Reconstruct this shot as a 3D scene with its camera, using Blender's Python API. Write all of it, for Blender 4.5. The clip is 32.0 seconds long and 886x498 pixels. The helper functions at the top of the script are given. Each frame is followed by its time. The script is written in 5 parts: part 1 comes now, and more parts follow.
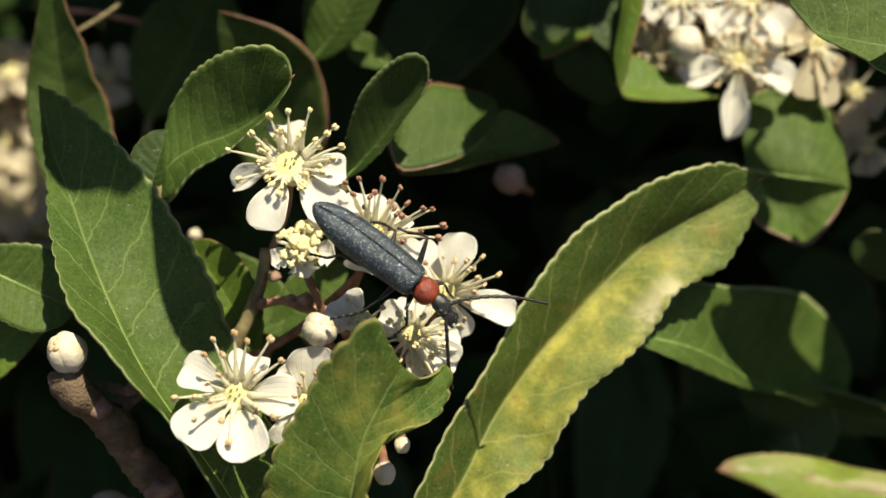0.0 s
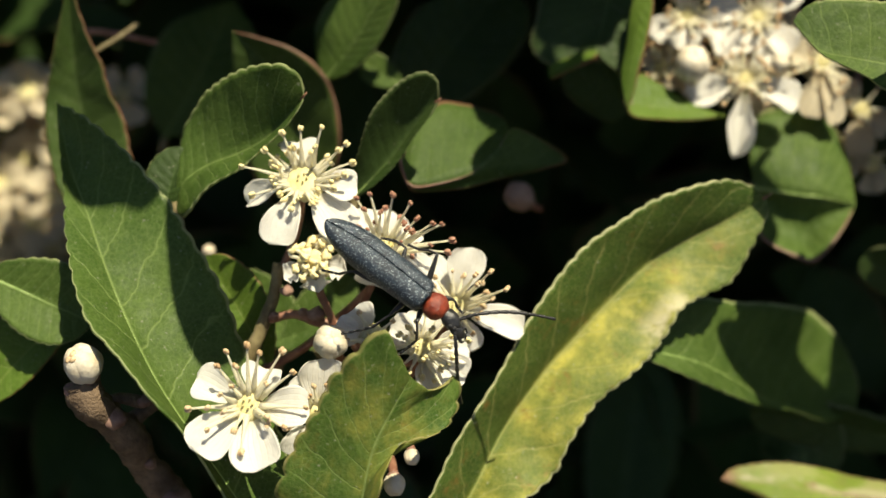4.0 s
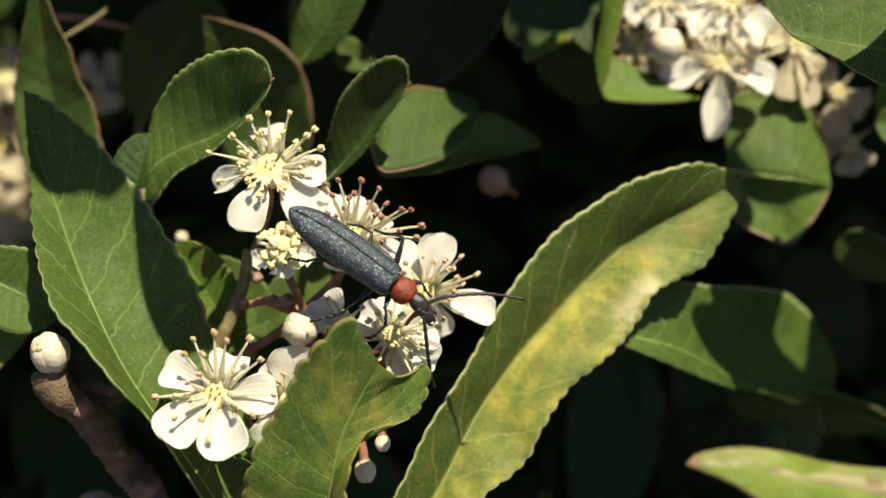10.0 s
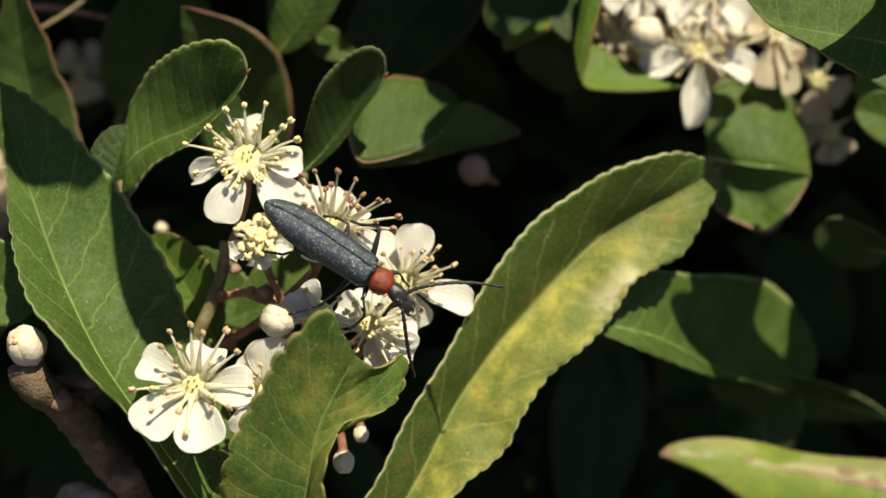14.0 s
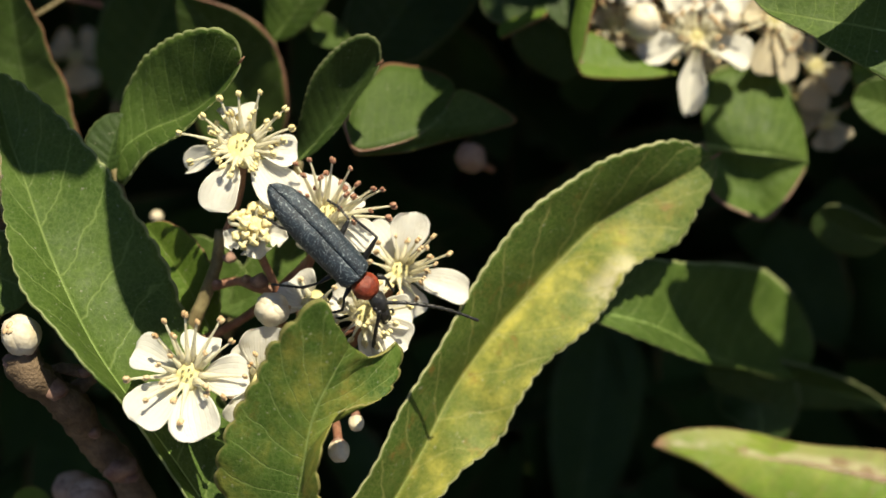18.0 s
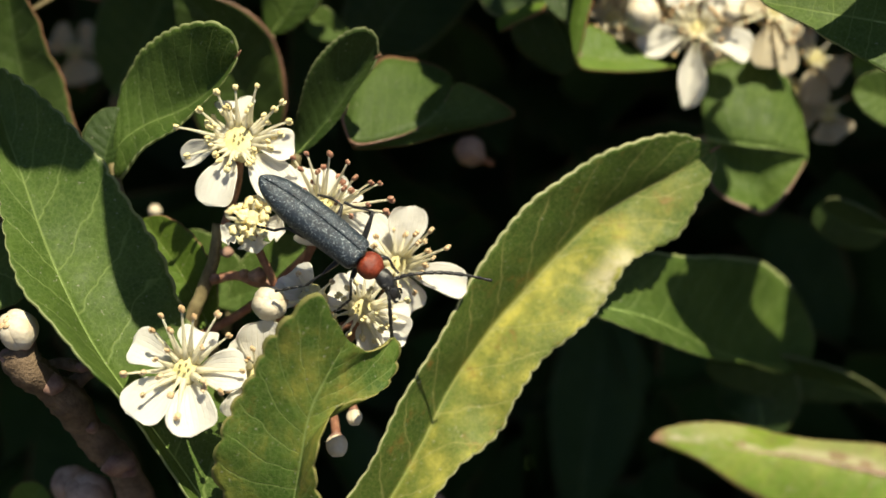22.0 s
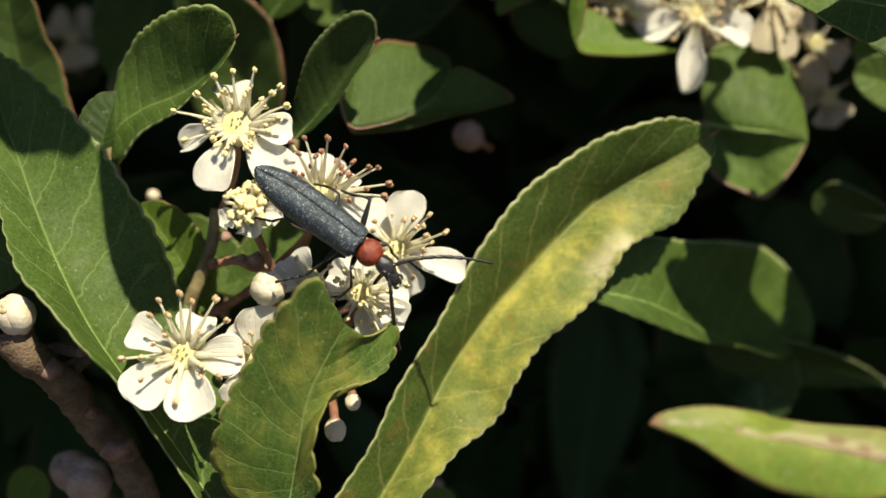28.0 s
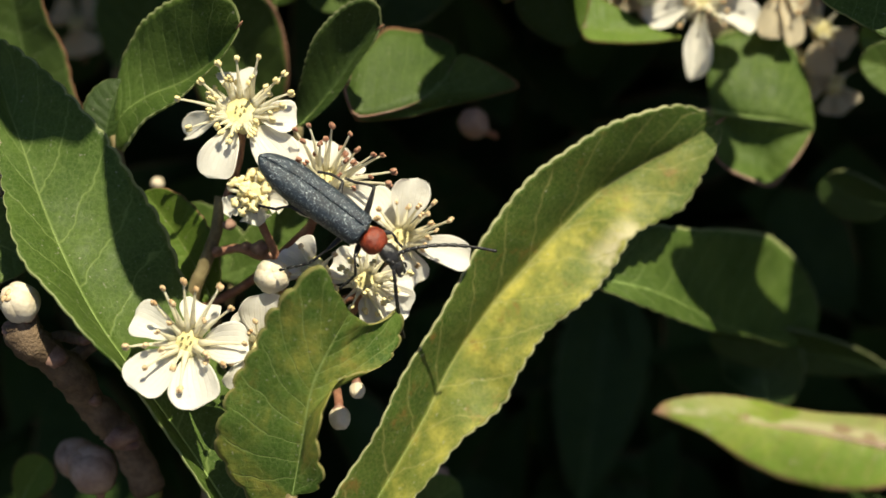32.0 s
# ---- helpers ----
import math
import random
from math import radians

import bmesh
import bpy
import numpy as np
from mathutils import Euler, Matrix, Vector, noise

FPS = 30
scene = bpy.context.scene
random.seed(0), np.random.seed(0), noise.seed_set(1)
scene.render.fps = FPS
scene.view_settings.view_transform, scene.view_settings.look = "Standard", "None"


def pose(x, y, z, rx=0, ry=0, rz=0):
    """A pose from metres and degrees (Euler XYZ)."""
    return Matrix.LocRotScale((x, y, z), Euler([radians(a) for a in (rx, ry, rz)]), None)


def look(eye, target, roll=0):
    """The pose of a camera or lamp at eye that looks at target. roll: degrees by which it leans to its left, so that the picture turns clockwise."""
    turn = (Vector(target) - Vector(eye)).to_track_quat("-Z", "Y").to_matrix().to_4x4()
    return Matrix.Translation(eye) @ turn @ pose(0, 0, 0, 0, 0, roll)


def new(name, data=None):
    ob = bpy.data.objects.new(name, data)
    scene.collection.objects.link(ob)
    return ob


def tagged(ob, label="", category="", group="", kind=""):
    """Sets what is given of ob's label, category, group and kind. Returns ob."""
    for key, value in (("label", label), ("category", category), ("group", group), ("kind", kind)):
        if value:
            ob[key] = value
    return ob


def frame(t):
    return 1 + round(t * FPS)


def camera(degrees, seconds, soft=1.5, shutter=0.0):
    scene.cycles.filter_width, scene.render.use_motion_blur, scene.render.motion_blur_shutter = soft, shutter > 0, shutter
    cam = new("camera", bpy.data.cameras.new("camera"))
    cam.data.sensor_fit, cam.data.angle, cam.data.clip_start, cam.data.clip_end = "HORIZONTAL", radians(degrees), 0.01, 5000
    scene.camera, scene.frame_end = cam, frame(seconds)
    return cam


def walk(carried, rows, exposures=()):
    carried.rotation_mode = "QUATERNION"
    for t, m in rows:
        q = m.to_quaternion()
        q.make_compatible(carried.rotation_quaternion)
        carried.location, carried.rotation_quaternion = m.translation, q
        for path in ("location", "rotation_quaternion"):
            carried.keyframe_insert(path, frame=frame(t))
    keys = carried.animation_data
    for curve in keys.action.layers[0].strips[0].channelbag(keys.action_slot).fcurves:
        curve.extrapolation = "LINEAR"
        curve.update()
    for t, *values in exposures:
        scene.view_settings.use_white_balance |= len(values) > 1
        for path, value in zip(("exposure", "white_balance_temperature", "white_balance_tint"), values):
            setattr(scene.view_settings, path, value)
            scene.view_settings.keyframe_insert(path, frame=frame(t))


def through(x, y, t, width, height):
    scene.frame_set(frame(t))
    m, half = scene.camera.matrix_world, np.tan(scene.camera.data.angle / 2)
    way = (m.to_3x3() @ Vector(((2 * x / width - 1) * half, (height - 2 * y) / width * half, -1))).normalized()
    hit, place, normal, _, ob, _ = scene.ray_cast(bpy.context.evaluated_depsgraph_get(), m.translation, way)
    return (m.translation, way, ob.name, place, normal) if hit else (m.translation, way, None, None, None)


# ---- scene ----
# One face of a hedge in the noon sun; lengths inside the builders are millimetres on that face:
# u to the right, v up along the face, w out of the hedge.
MM = 0.001
FACE = pose(0, 0, 1.1, 55, 0, 0)

cam = camera(40, 32.0, soft=1.6)
cam.data.dof.use_dof, cam.data.dof.focus_distance, cam.data.dof.aperture_fstop = True, 0.089, 25


def view(u, v, w, rx, ry, rz):
    return FACE @ pose(u * MM, v * MM, w * MM, rx, ry, rz)


walk(cam, [
    (0, view(-0.000, 0.000, 97.000, 0.0001, 0.0001, 0.0000)),
    (0.5, view(0.019, 0.071, 97.022, 0.0988, 0.0778, 0.0270)),
    (1, view(0.157, 0.011, 97.309, 0.2704, 0.2329, 0.0795)),
    (1.5, view(0.010, -0.123, 97.639, 0.4703, 0.2234, 0.1005)),
    (2, view(-0.023, -0.321, 98.100, 0.7185, 0.2381, 0.1357)),
    (2.5, view(0.009, -0.565, 98.545, 0.9726, 0.2873, 0.1410)),
    (3, view(0.264, -0.609, 98.590, 1.0712, 0.4969, 0.1306)),
    (3.5, view(0.220, -0.663, 98.624, 1.1122, 0.5774, 0.1170)),
    (5.5, view(1.122, -0.562, 98.168, 0.7796, 0.8192, -0.0724)),
    (6, view(1.140, -0.381, 98.227, 0.5928, 0.6489, -0.0787)),
    (6.5, view(1.405, -0.397, 98.348, 0.5522, 0.6368, -0.1152)),
    (7, view(1.466, -0.456, 98.222, 0.5572, 0.5272, -0.1986)),
    (7.5, view(1.482, -0.442, 98.051, 0.5405, 0.4055, -0.2401)),
    (8, view(1.618, -0.401, 98.087, 0.5011, 0.3603, -0.2440)),
    (8.5, view(1.877, -0.315, 98.105, 0.4356, 0.4051, -0.2613)),
    (9, view(1.994, -0.352, 98.126, 0.4018, 0.3920, -0.2769)),
    (9.5, view(2.112, -0.354, 98.114, 0.3247, 0.3933, -0.2931)),
    (10, view(2.111, -0.512, 98.015, 0.3158, 0.3134, -0.2972)),
    (10.5, view(2.209, -0.325, 98.088, 0.1033, 0.2797, -0.3302)),
    (11, view(2.370, -0.435, 97.906, 0.0647, 0.2484, -0.3553)),
    (11.5, view(2.511, -0.388, 97.894, -0.0200, 0.2075, -0.3698)),
    (12, view(2.573, -0.241, 98.119, -0.1295, 0.0984, -0.4052)),
    (12.5, view(2.892, -0.175, 98.091, -0.1839, 0.1211, -0.4778)),
    (13, view(2.882, -0.051, 98.033, -0.2736, -0.0279, -0.5039)),
    (13.5, view(2.988, -0.042, 97.911, -0.3279, -0.0962, -0.5236)),
    (14, view(3.208, -0.105, 98.004, -0.3785, -0.0769, -0.5603)),
    (14.5, view(3.190, -0.150, 98.017, -0.4511, -0.1592, -0.6029)),
    (16.5, view(3.681, 0.053, 97.867, -0.9252, 0.0688, -0.6177)),
    (17, view(3.537, 0.031, 97.778, -0.9484, -0.0191, -0.6170)),
    (17.5, view(3.614, -0.032, 97.743, -0.9503, -0.0118, -0.6104)),
    (18, view(3.654, 0.239, 97.790, -1.1206, -0.0362, -0.5954)),
    (18.5, view(3.728, 0.175, 97.721, -1.1085, -0.0509, -0.6403)),
    (19, view(3.678, 0.259, 97.662, -1.1816, -0.1428, -0.6547)),
    (19.5, view(3.680, 0.220, 97.578, -1.1821, -0.1931, -0.6692)),
    (20, view(3.933, 0.208, 97.742, -1.2057, -0.0930, -0.6822)),
    (20.5, view(4.043, 0.394, 97.827, -1.3496, -0.0574, -0.6526)),
    (21, view(4.122, 0.372, 97.791, -1.3722, -0.0039, -0.7054)),
    (21.5, view(4.177, 0.339, 97.612, -1.4066, 0.0816, -0.7060)),
    (22, view(4.067, 0.214, 97.491, -1.4005, 0.1204, -0.6863)),
    (22.5, view(4.110, 0.329, 97.574, -1.5425, 0.2626, -0.6535)),
    (23, view(4.090, 0.242, 97.617, -1.5446, 0.3733, -0.6473)),
    (23.5, view(4.025, 0.149, 97.611, -1.5493, 0.4203, -0.6186)),
    (24, view(3.669, 0.080, 97.284, -1.5686, 0.2747, -0.6184)),
    (24.5, view(3.828, 0.135, 97.362, -1.6626, 0.3539, -0.6206)),
    (25, view(4.082, 0.266, 97.550, -1.8261, 0.4584, -0.6575)),
    (25.5, view(4.123, 0.058, 97.512, -1.7433, 0.4129, -0.6341)),
    (27.5, view(4.170, 0.264, 97.355, -2.0809, 0.1452, -0.6765)),
    (28, view(4.155, 0.107, 97.276, -2.0643, 0.1036, -0.7179)),
    (28.5, view(4.254, 0.163, 97.436, -2.1513, 0.1449, -0.7014)),
    (29, view(4.240, 0.136, 97.347, -2.2108, 0.1504, -0.7001)),
    (29.5, view(4.287, 0.068, 97.201, -2.2502, 0.1993, -0.7608)),
    (30, view(4.451, 0.117, 97.350, -2.3585, 0.2976, -0.7202)),
    (30.5, view(4.430, 0.107, 97.148, -2.4495, 0.2885, -0.7443)),
    (31, view(4.297, 0.205, 97.036, -2.5809, 0.2084, -0.7546)),
    (31.5, view(4.435, 0.190, 97.052, -2.6493, 0.3274, -0.7355)),
    (32, view(4.209, 0.092, 97.037, -2.6279, 0.3541, -0.6993)),
], exposures=[(0, 0.76), (3, 0.82), (6, 0.79), (10, 0.81), (12, 0.77), (13, 0.68), (14, 0.65), (17, 0.77), (20, 0.80), (22, 0.81), (25, 0.74), (29, 0.77), (32, 0.75)])

# ---- light ----
SUN = FACE.to_3x3() @ Vector((0.26, 0.74, 0.62)).normalized()
world = bpy.data.worlds.new("world")
scene.world = world
world.use_nodes = True
sky = world.node_tree.nodes.new("ShaderNodeTexSky")
sky.sky_type, sky.sun_disc = "NISHITA", False
sky.sun_elevation, sky.sun_rotation = math.asin(SUN.z), math.atan2(SUN.x, SUN.y)
world.node_tree.links.new(sky.outputs[0], world.node_tree.nodes["Background"].inputs[0])
world.node_tree.nodes["Background"].inputs[1].default_value = 0.05
sun = new("sun", bpy.data.lights.new("sun", "SUN"))
sun.data.energy, sun.data.angle, sun.data.color = 5.0, radians(0.53), (1.0, 0.91, 0.665)
sun.matrix_world = look(SUN * 3, (0, 0, 0))


# ---- materials ----
class Nodes:
    """Short hands for a material's node tree."""

    def __init__(self, name):
        self.mat = bpy.data.materials.new(name)
        self.mat.use_nodes = True
        self.tree = self.mat.node_tree
        self.bsdf = self.tree.nodes["Principled BSDF"]
        self.out = self.tree.nodes["Material Output"]

    def add(self, kind, **values):
        n = self.tree.nodes.new("ShaderNode" + kind)
        for k, v in values.items():
            setattr(n, k, v)
        return n

    def link(self, a, b):
        self.tree.links.new(a, b)

    def coords(self, what="Object"):
        return self.add("TexCoord").outputs[what]

    def noise(self, scale, detail=4.0, rough=0.55, at=None):
        n = self.add("TexNoise")
        n.inputs["Scale"].default_value, n.inputs["Detail"].default_value = scale, detail
        n.inputs["Roughness"].default_value = rough
        self.link(at or self.coords(), n.inputs["Vector"])
        return n.outputs["Fac"]

    def cells(self, scale, at=None, feature="DISTANCE_TO_EDGE"):
        n = self.add("TexVoronoi", feature=feature)
        n.inputs["Scale"].default_value = scale
        self.link(at or self.coords(), n.inputs["Vector"])
        return n.outputs["Distance"]

    def ramp(self, fac, a, b, lo=0.0, hi=1.0):
        n = self.add("MapRange", interpolation_type="SMOOTHSTEP")
        self.link(fac, n.inputs["Value"])
        for k, v in zip(("From Min", "From Max", "To Min", "To Max"), (a, b, lo, hi)):
            n.inputs[k].default_value = v
        return n.outputs["Result"]

    def math(self, op, a, b=0.0, c=0.0):
        n = self.add("Math", operation=op)
        for i, v in enumerate((a, b, c)):
            if isinstance(v, (int, float)):
                n.inputs[i].default_value = v
            else:
                self.link(v, n.inputs[i])
        return n.outputs[0]

    def mix(self, fac, a, b, blend="MIX"):
        n = self.add("Mix", data_type="RGBA", blend_type=blend)
        for i, v in ((0, fac), (6, a), (7, b)):
            if isinstance(v, (int, float)):
                n.inputs[i].default_value = v
            elif isinstance(v, tuple):
                n.inputs[i].default_value = (*v, 1)
            else:
                self.link(v, n.inputs[i])
        return n.outputs[2]

    def bump(self, height, strength, distance):
        n = self.add("Bump")
        n.inputs["Strength"].default_value, n.inputs["Distance"].default_value = strength, distance
        self.link(height, n.inputs["Height"])
        self.link(n.outputs[0], self.bsdf.inputs["Normal"])
        return n.outputs[0]

    def set(self, **values):
        for k, v in values.items():
            socket = self.bsdf.inputs[k.replace("_", " ")]
            if isinstance(v, (int, float)):
                socket.default_value = v
            elif isinstance(v, tuple):
                socket.default_value = (*v, 1)
            else:
                self.link(v, socket)

    def glow_through(self, colour, share, normal=None):
        """Thin tissue: part of the light passes through it."""
        t, m = self.add("BsdfTranslucent"), self.add("MixShader")
        if isinstance(colour, tuple):
            t.inputs["Color"].default_value = (*colour, 1)
        else:
            self.link(colour, t.inputs["Color"])
        if normal is not None:
            self.link(normal, t.inputs["Normal"])
        if isinstance(share, (int, float)):
            m.inputs[0].default_value = share
        else:
            self.link(share, m.inputs[0])
        self.link(self.bsdf.outputs[0], m.inputs[1])
        self.link(t.outputs[0], m.inputs[2])
        self.link(m.outputs[0], self.out.inputs["Surface"])


def leaf_material(name, deep, pale, vein, yellow=0.0, yellow_at=0.5, gloss=0.42, margin=(0.22, 0.1, 0.06), through=0.26, side_bias=0.0, scar=0.0):
    """Leaf blade: side veins and a fine net, blotches, a thin reddish or pale margin."""
    n = Nodes(name)
    uv = n.add("SeparateXYZ")
    n.link(n.coords("UV"), uv.inputs[0])
    s, t = uv.outputs[0], n.math("ABSOLUTE", n.math("MULTIPLY_ADD", uv.outputs[1], 2.0, -1.0))
    wobble = n.noise(300, 3)
    run = n.math("ADD", n.math("MULTIPLY", s, 11.0), n.math("MULTIPLY", t, -1.5))
    run = n.math("ADD", run, n.math("MULTIPLY", wobble, 0.75))
    side = n.math("ABSOLUTE", n.math("SUBTRACT", n.math("FRACT", run), 0.5))
    pillow = n.ramp(side, 0.0, 0.5)
    side = n.ramp(side, 0.0, 0.05, 1.0, 0.0)
    side = n.math("MULTIPLY", side, n.ramp(t, 0.75, 1.0, 1.0, 0.25))
    warp = n.add("Mix", data_type="VECTOR")
    warp.inputs[0].default_value = 0.0007
    n.link(n.coords(), warp.inputs[4])
    swirl = n.add("TexNoise")
    swirl.inputs["Scale"].default_value = 700
    n.link(n.coords(), swirl.inputs["Vector"])
    n.link(swirl.outputs["Color"], warp.inputs[5])
    net = n.math("MULTIPLY", n.ramp(n.cells(1300, warp.outputs[1]), 0.0, 0.05, 1.0, 0.0), n.ramp(n.noise(420, 2), 0.35, 0.65, 0.35, 1.0))
    fine = n.ramp(n.cells(2300, warp.outputs[1]), 0.0, 0.12, 1.0, 0.0)
    mid = n.ramp(t, 0.006, 0.03, 1.0, 0.0)
    veins = n.math("MAXIMUM", n.math("MAXIMUM", n.math("MULTIPLY", side, 0.7), n.math("MULTIPLY", net, 0.3)), n.math("MULTIPLY", mid, 0.9))
    base = n.mix(n.ramp(n.noise(160, 5, 0.6), 0.3, 0.7), deep, pale)
    base = n.mix(n.math("MULTIPLY", n.ramp(n.noise(2600, 4, 0.7), 0.35, 0.7), 0.4), base, tuple(c * 0.45 for c in deep))
    base = n.mix(n.math("MULTIPLY", fine, 0.22), base, vein)
    if yellow:
        blotch = n.ramp(n.noise(125, 6, 0.7), yellow_at - 0.1, yellow_at + 0.13, 0.25 if side_bias else 0.0, 1.0)
        streak = n.ramp(n.noise(520, 4, 0.6), 0.35, 0.7, 0.45, 1.0)
        if side_bias:
            blotch = n.math("MULTIPLY", blotch, n.ramp(uv.outputs[1], 0.42, 0.60, 1.0, 1.0 - side_bias))
            blotch = n.math("MULTIPLY", blotch, n.ramp(s, 0.6, 0.92, 1.0, 0.3))
        base = n.mix(n.math("MULTIPLY", n.math("MULTIPLY", blotch, streak), yellow), base, (0.47, 0.42, 0.085))
        base = n.mix(n.math("MULTIPLY", n.ramp(n.noise(340, 5, 0.7), 0.56, 0.72), yellow * 0.8), base, (0.20, 0.115, 0.03))
        if side_bias:
            bleached = n.math("MULTIPLY", n.math("MULTIPLY", n.ramp(uv.outputs[1], 0.05, 0.3, 1.0, 0.0), n.ramp(s, 0.60, 0.66)), n.ramp(s, 0.70, 0.77, 1.0, 0.0))
            base = n.mix(n.math("MULTIPLY", bleached, n.ramp(n.noise(300, 4, 0.6), 0.36, 0.60)), base, (0.50, 0.455, 0.30))
    base = n.mix(n.math("MULTIPLY", veins, 0.9), base, vein)
    if scar:
        rim = n.math("MULTIPLY", n.ramp(uv.outputs[1], 0.40, 0.54, 1.0, 0.0), n.ramp(t, 0.12, 0.5, 1.0, 0.3))
        base = n.mix(n.math("MULTIPLY", n.math("MULTIPLY", rim, n.ramp(n.noise(260, 4), 0.46, 0.56)), scar), base, (0.50, 0.44, 0.30))
        base = n.mix(n.math("MULTIPLY", n.math("MULTIPLY", rim, n.ramp(n.noise(380, 5, 0.7), 0.54, 0.62)), scar), base, (0.20, 0.10, 0.065))
        base = n.mix(n.math("MULTIPLY", n.ramp(s, 0.90, 0.985), scar), base, (0.30, 0.15, 0.11))
    base = n.mix(n.math("MULTIPLY", n.ramp(t, 0.955, 0.985), n.ramp(n.noise(260, 2), 0.25, 0.5)), base, margin)
    specks = n.ramp(n.noise(2800, 2, 0.5), 0.675, 0.74)
    base = n.mix(n.math("MULTIPLY", specks, 0.4), base, (0.42, 0.41, 0.31))
    relief = n.math("ADD", n.math("MULTIPLY", veins, -0.45), n.math("MULTIPLY", fine, -0.05))
    relief = n.math("ADD", relief, n.math("MULTIPLY", pillow, 0.3))
    relief = n.math("ADD", relief, n.math("MULTIPLY", n.noise(4200, 3, 0.7), 0.5))
    relief = n.math("ADD", relief, n.math("MULTIPLY", n.noise(330, 4), 1.8))
    n.set(Base_Color=base, Roughness=n.ramp(n.noise(700, 3), 0.3, 0.7, gloss, gloss + 0.2), Specular_IOR_Level=0.2)
    normal = n.bump(relief, 0.55, 0.00014)
    n.glow_through(n.mix(0.55, base, tuple(min(1, c * f) for c, f in zip(pale, (2.3, 2.2, 1.2)))), through, normal)
    return n.mat


GREEN = leaf_material("leaf_green", (0.048, 0.092, 0.015), (0.090, 0.146, 0.027), (0.19, 0.26, 0.075), gloss=0.48, margin=(0.30, 0.34, 0.15), through=0.33)
# darker copy of GREEN; on inner leaves the shade is put into this colour
DARK = leaf_material("leaf_dark_shaded_green", (0.025, 0.050, 0.011), (0.044, 0.076, 0.016), (0.08, 0.125, 0.04), gloss=0.45, margin=(0.15, 0.17, 0.08))
# fresh leaves; its lighter green also paints the sun on lit folds
FRESH = leaf_material("leaf_fresh_lit_green", (0.088, 0.160, 0.020), (0.135, 0.218, 0.030), (0.22, 0.29, 0.07), through=0.34)
RED_EDGED = leaf_material("leaf_red_edged", (0.036, 0.068, 0.013), (0.066, 0.108, 0.022), (0.12, 0.17, 0.055), gloss=0.45, margin=(0.20, 0.10, 0.06))
YELLOWED = leaf_material("leaf_yellowed", (0.036, 0.080, 0.013), (0.066, 0.116, 0.019), (0.26, 0.26, 0.085), yellow=0.95, yellow_at=0.515, margin=(0.36, 0.37, 0.20), side_bias=0.95, gloss=0.48, through=0.15)
PALE = leaf_material("leaf_pale", (0.125, 0.205, 0.024), (0.185, 0.285, 0.036), (0.30, 0.26, 0.10), yellow=0.35, yellow_at=0.55, margin=(0.36, 0.20, 0.13), through=0.34, scar=0.85)
SPOTTED = leaf_material("leaf_spotted", (0.044, 0.090, 0.014), (0.086, 0.142, 0.023), (0.20, 0.26, 0.08), yellow=0.6, yellow_at=0.55, margin=(0.27, 0.25, 0.09), gloss=0.48)


def plain_material(name, a, b, scale, rough=0.6, bump=0.4, depth=0.00008, through=0.0, spec=0.4):
    n = Nodes(name)
    base = n.mix(n.ramp(n.noise(scale, 5, 0.6), 0.3, 0.7), a, b)
    base = n.mix(n.math("MULTIPLY", n.ramp(n.noise(scale * 4.7, 4), 0.4, 0.75), 0.4), base, tuple(c * 0.6 for c in a))
    n.set(Base_Color=base, Roughness=n.ramp(n.noise(scale * 3, 3), 0.3, 0.7, rough - 0.1, rough + 0.12), Specular_IOR_Level=spec)
    n.bump(n.math("ADD", n.noise(scale * 2.2, 5), n.math("MULTIPLY", n.noise(scale * 9, 3), 0.4)), bump, depth)
    if through:
        n.glow_through(b, through)
    return n.mat


def petal_material(name, white, claw):
    n = Nodes(name)
    uv = n.add("SeparateXYZ")
    n.link(n.coords("UV"), uv.inputs[0])
    wob = n.math("MULTIPLY", n.noise(500, 2), 0.06)
    lines = n.math("ABSOLUTE", n.math("SUBTRACT", n.math("FRACT", n.math("MULTIPLY", n.math("ADD", uv.outputs[1], wob), 9.0)), 0.5))
    lines = n.math("MULTIPLY", n.ramp(lines, 0.0, 0.16, 1.0, 0.0), n.ramp(uv.outputs[0], 0.3, 1.0, 0.5, 0.1))
    base = n.mix(n.ramp(uv.outputs[0], 0.0, 0.35, 1.0, 0.0), white, claw)
    base = n.mix(n.math("MULTIPLY", lines, 0.6), base, tuple(c * 0.82 for c in claw))
    base = n.mix(n.math("MULTIPLY", n.ramp(n.noise(900, 4), 0.55, 0.75), 0.2), base, (0.62, 0.56, 0.42))
    n.set(Base_Color=base, Roughness=0.55, Specular_IOR_Level=0.3)
    nrm = n.bump(n.math("ADD", n.math("MULTIPLY", lines, -0.2), n.noise(420, 4)), 0.8, 0.00028)
    n.glow_through(n.mix(0.5, base, white), 0.55, nrm)
    return n.mat


PETAL = petal_material("petal_white", (0.90, 0.88, 0.83), (0.84, 0.79, 0.62))
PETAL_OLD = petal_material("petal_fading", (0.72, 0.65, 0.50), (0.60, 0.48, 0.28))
# darkened bud colour: paints the shade on buds deep in the hedge
BUD_DIM = plain_material("bud_shaded_pinkish", (0.26, 0.17, 0.13), (0.40, 0.29, 0.23), 420)
CREAM = plain_material("filament_cream", (0.84, 0.78, 0.58), (0.89, 0.86, 0.72), 900, through=0.5)
DISC = plain_material("flower_disc", (0.56, 0.50, 0.20), (0.78, 0.71, 0.42), 1500, through=0.2)
ANTHER_PALE = plain_material("anther_pale", (0.70, 0.56, 0.24), (0.84, 0.75, 0.44), 1800)
ANTHER_BROWN = plain_material("anther_brown", (0.22, 0.09, 0.055), (0.46, 0.26, 0.17), 1800)
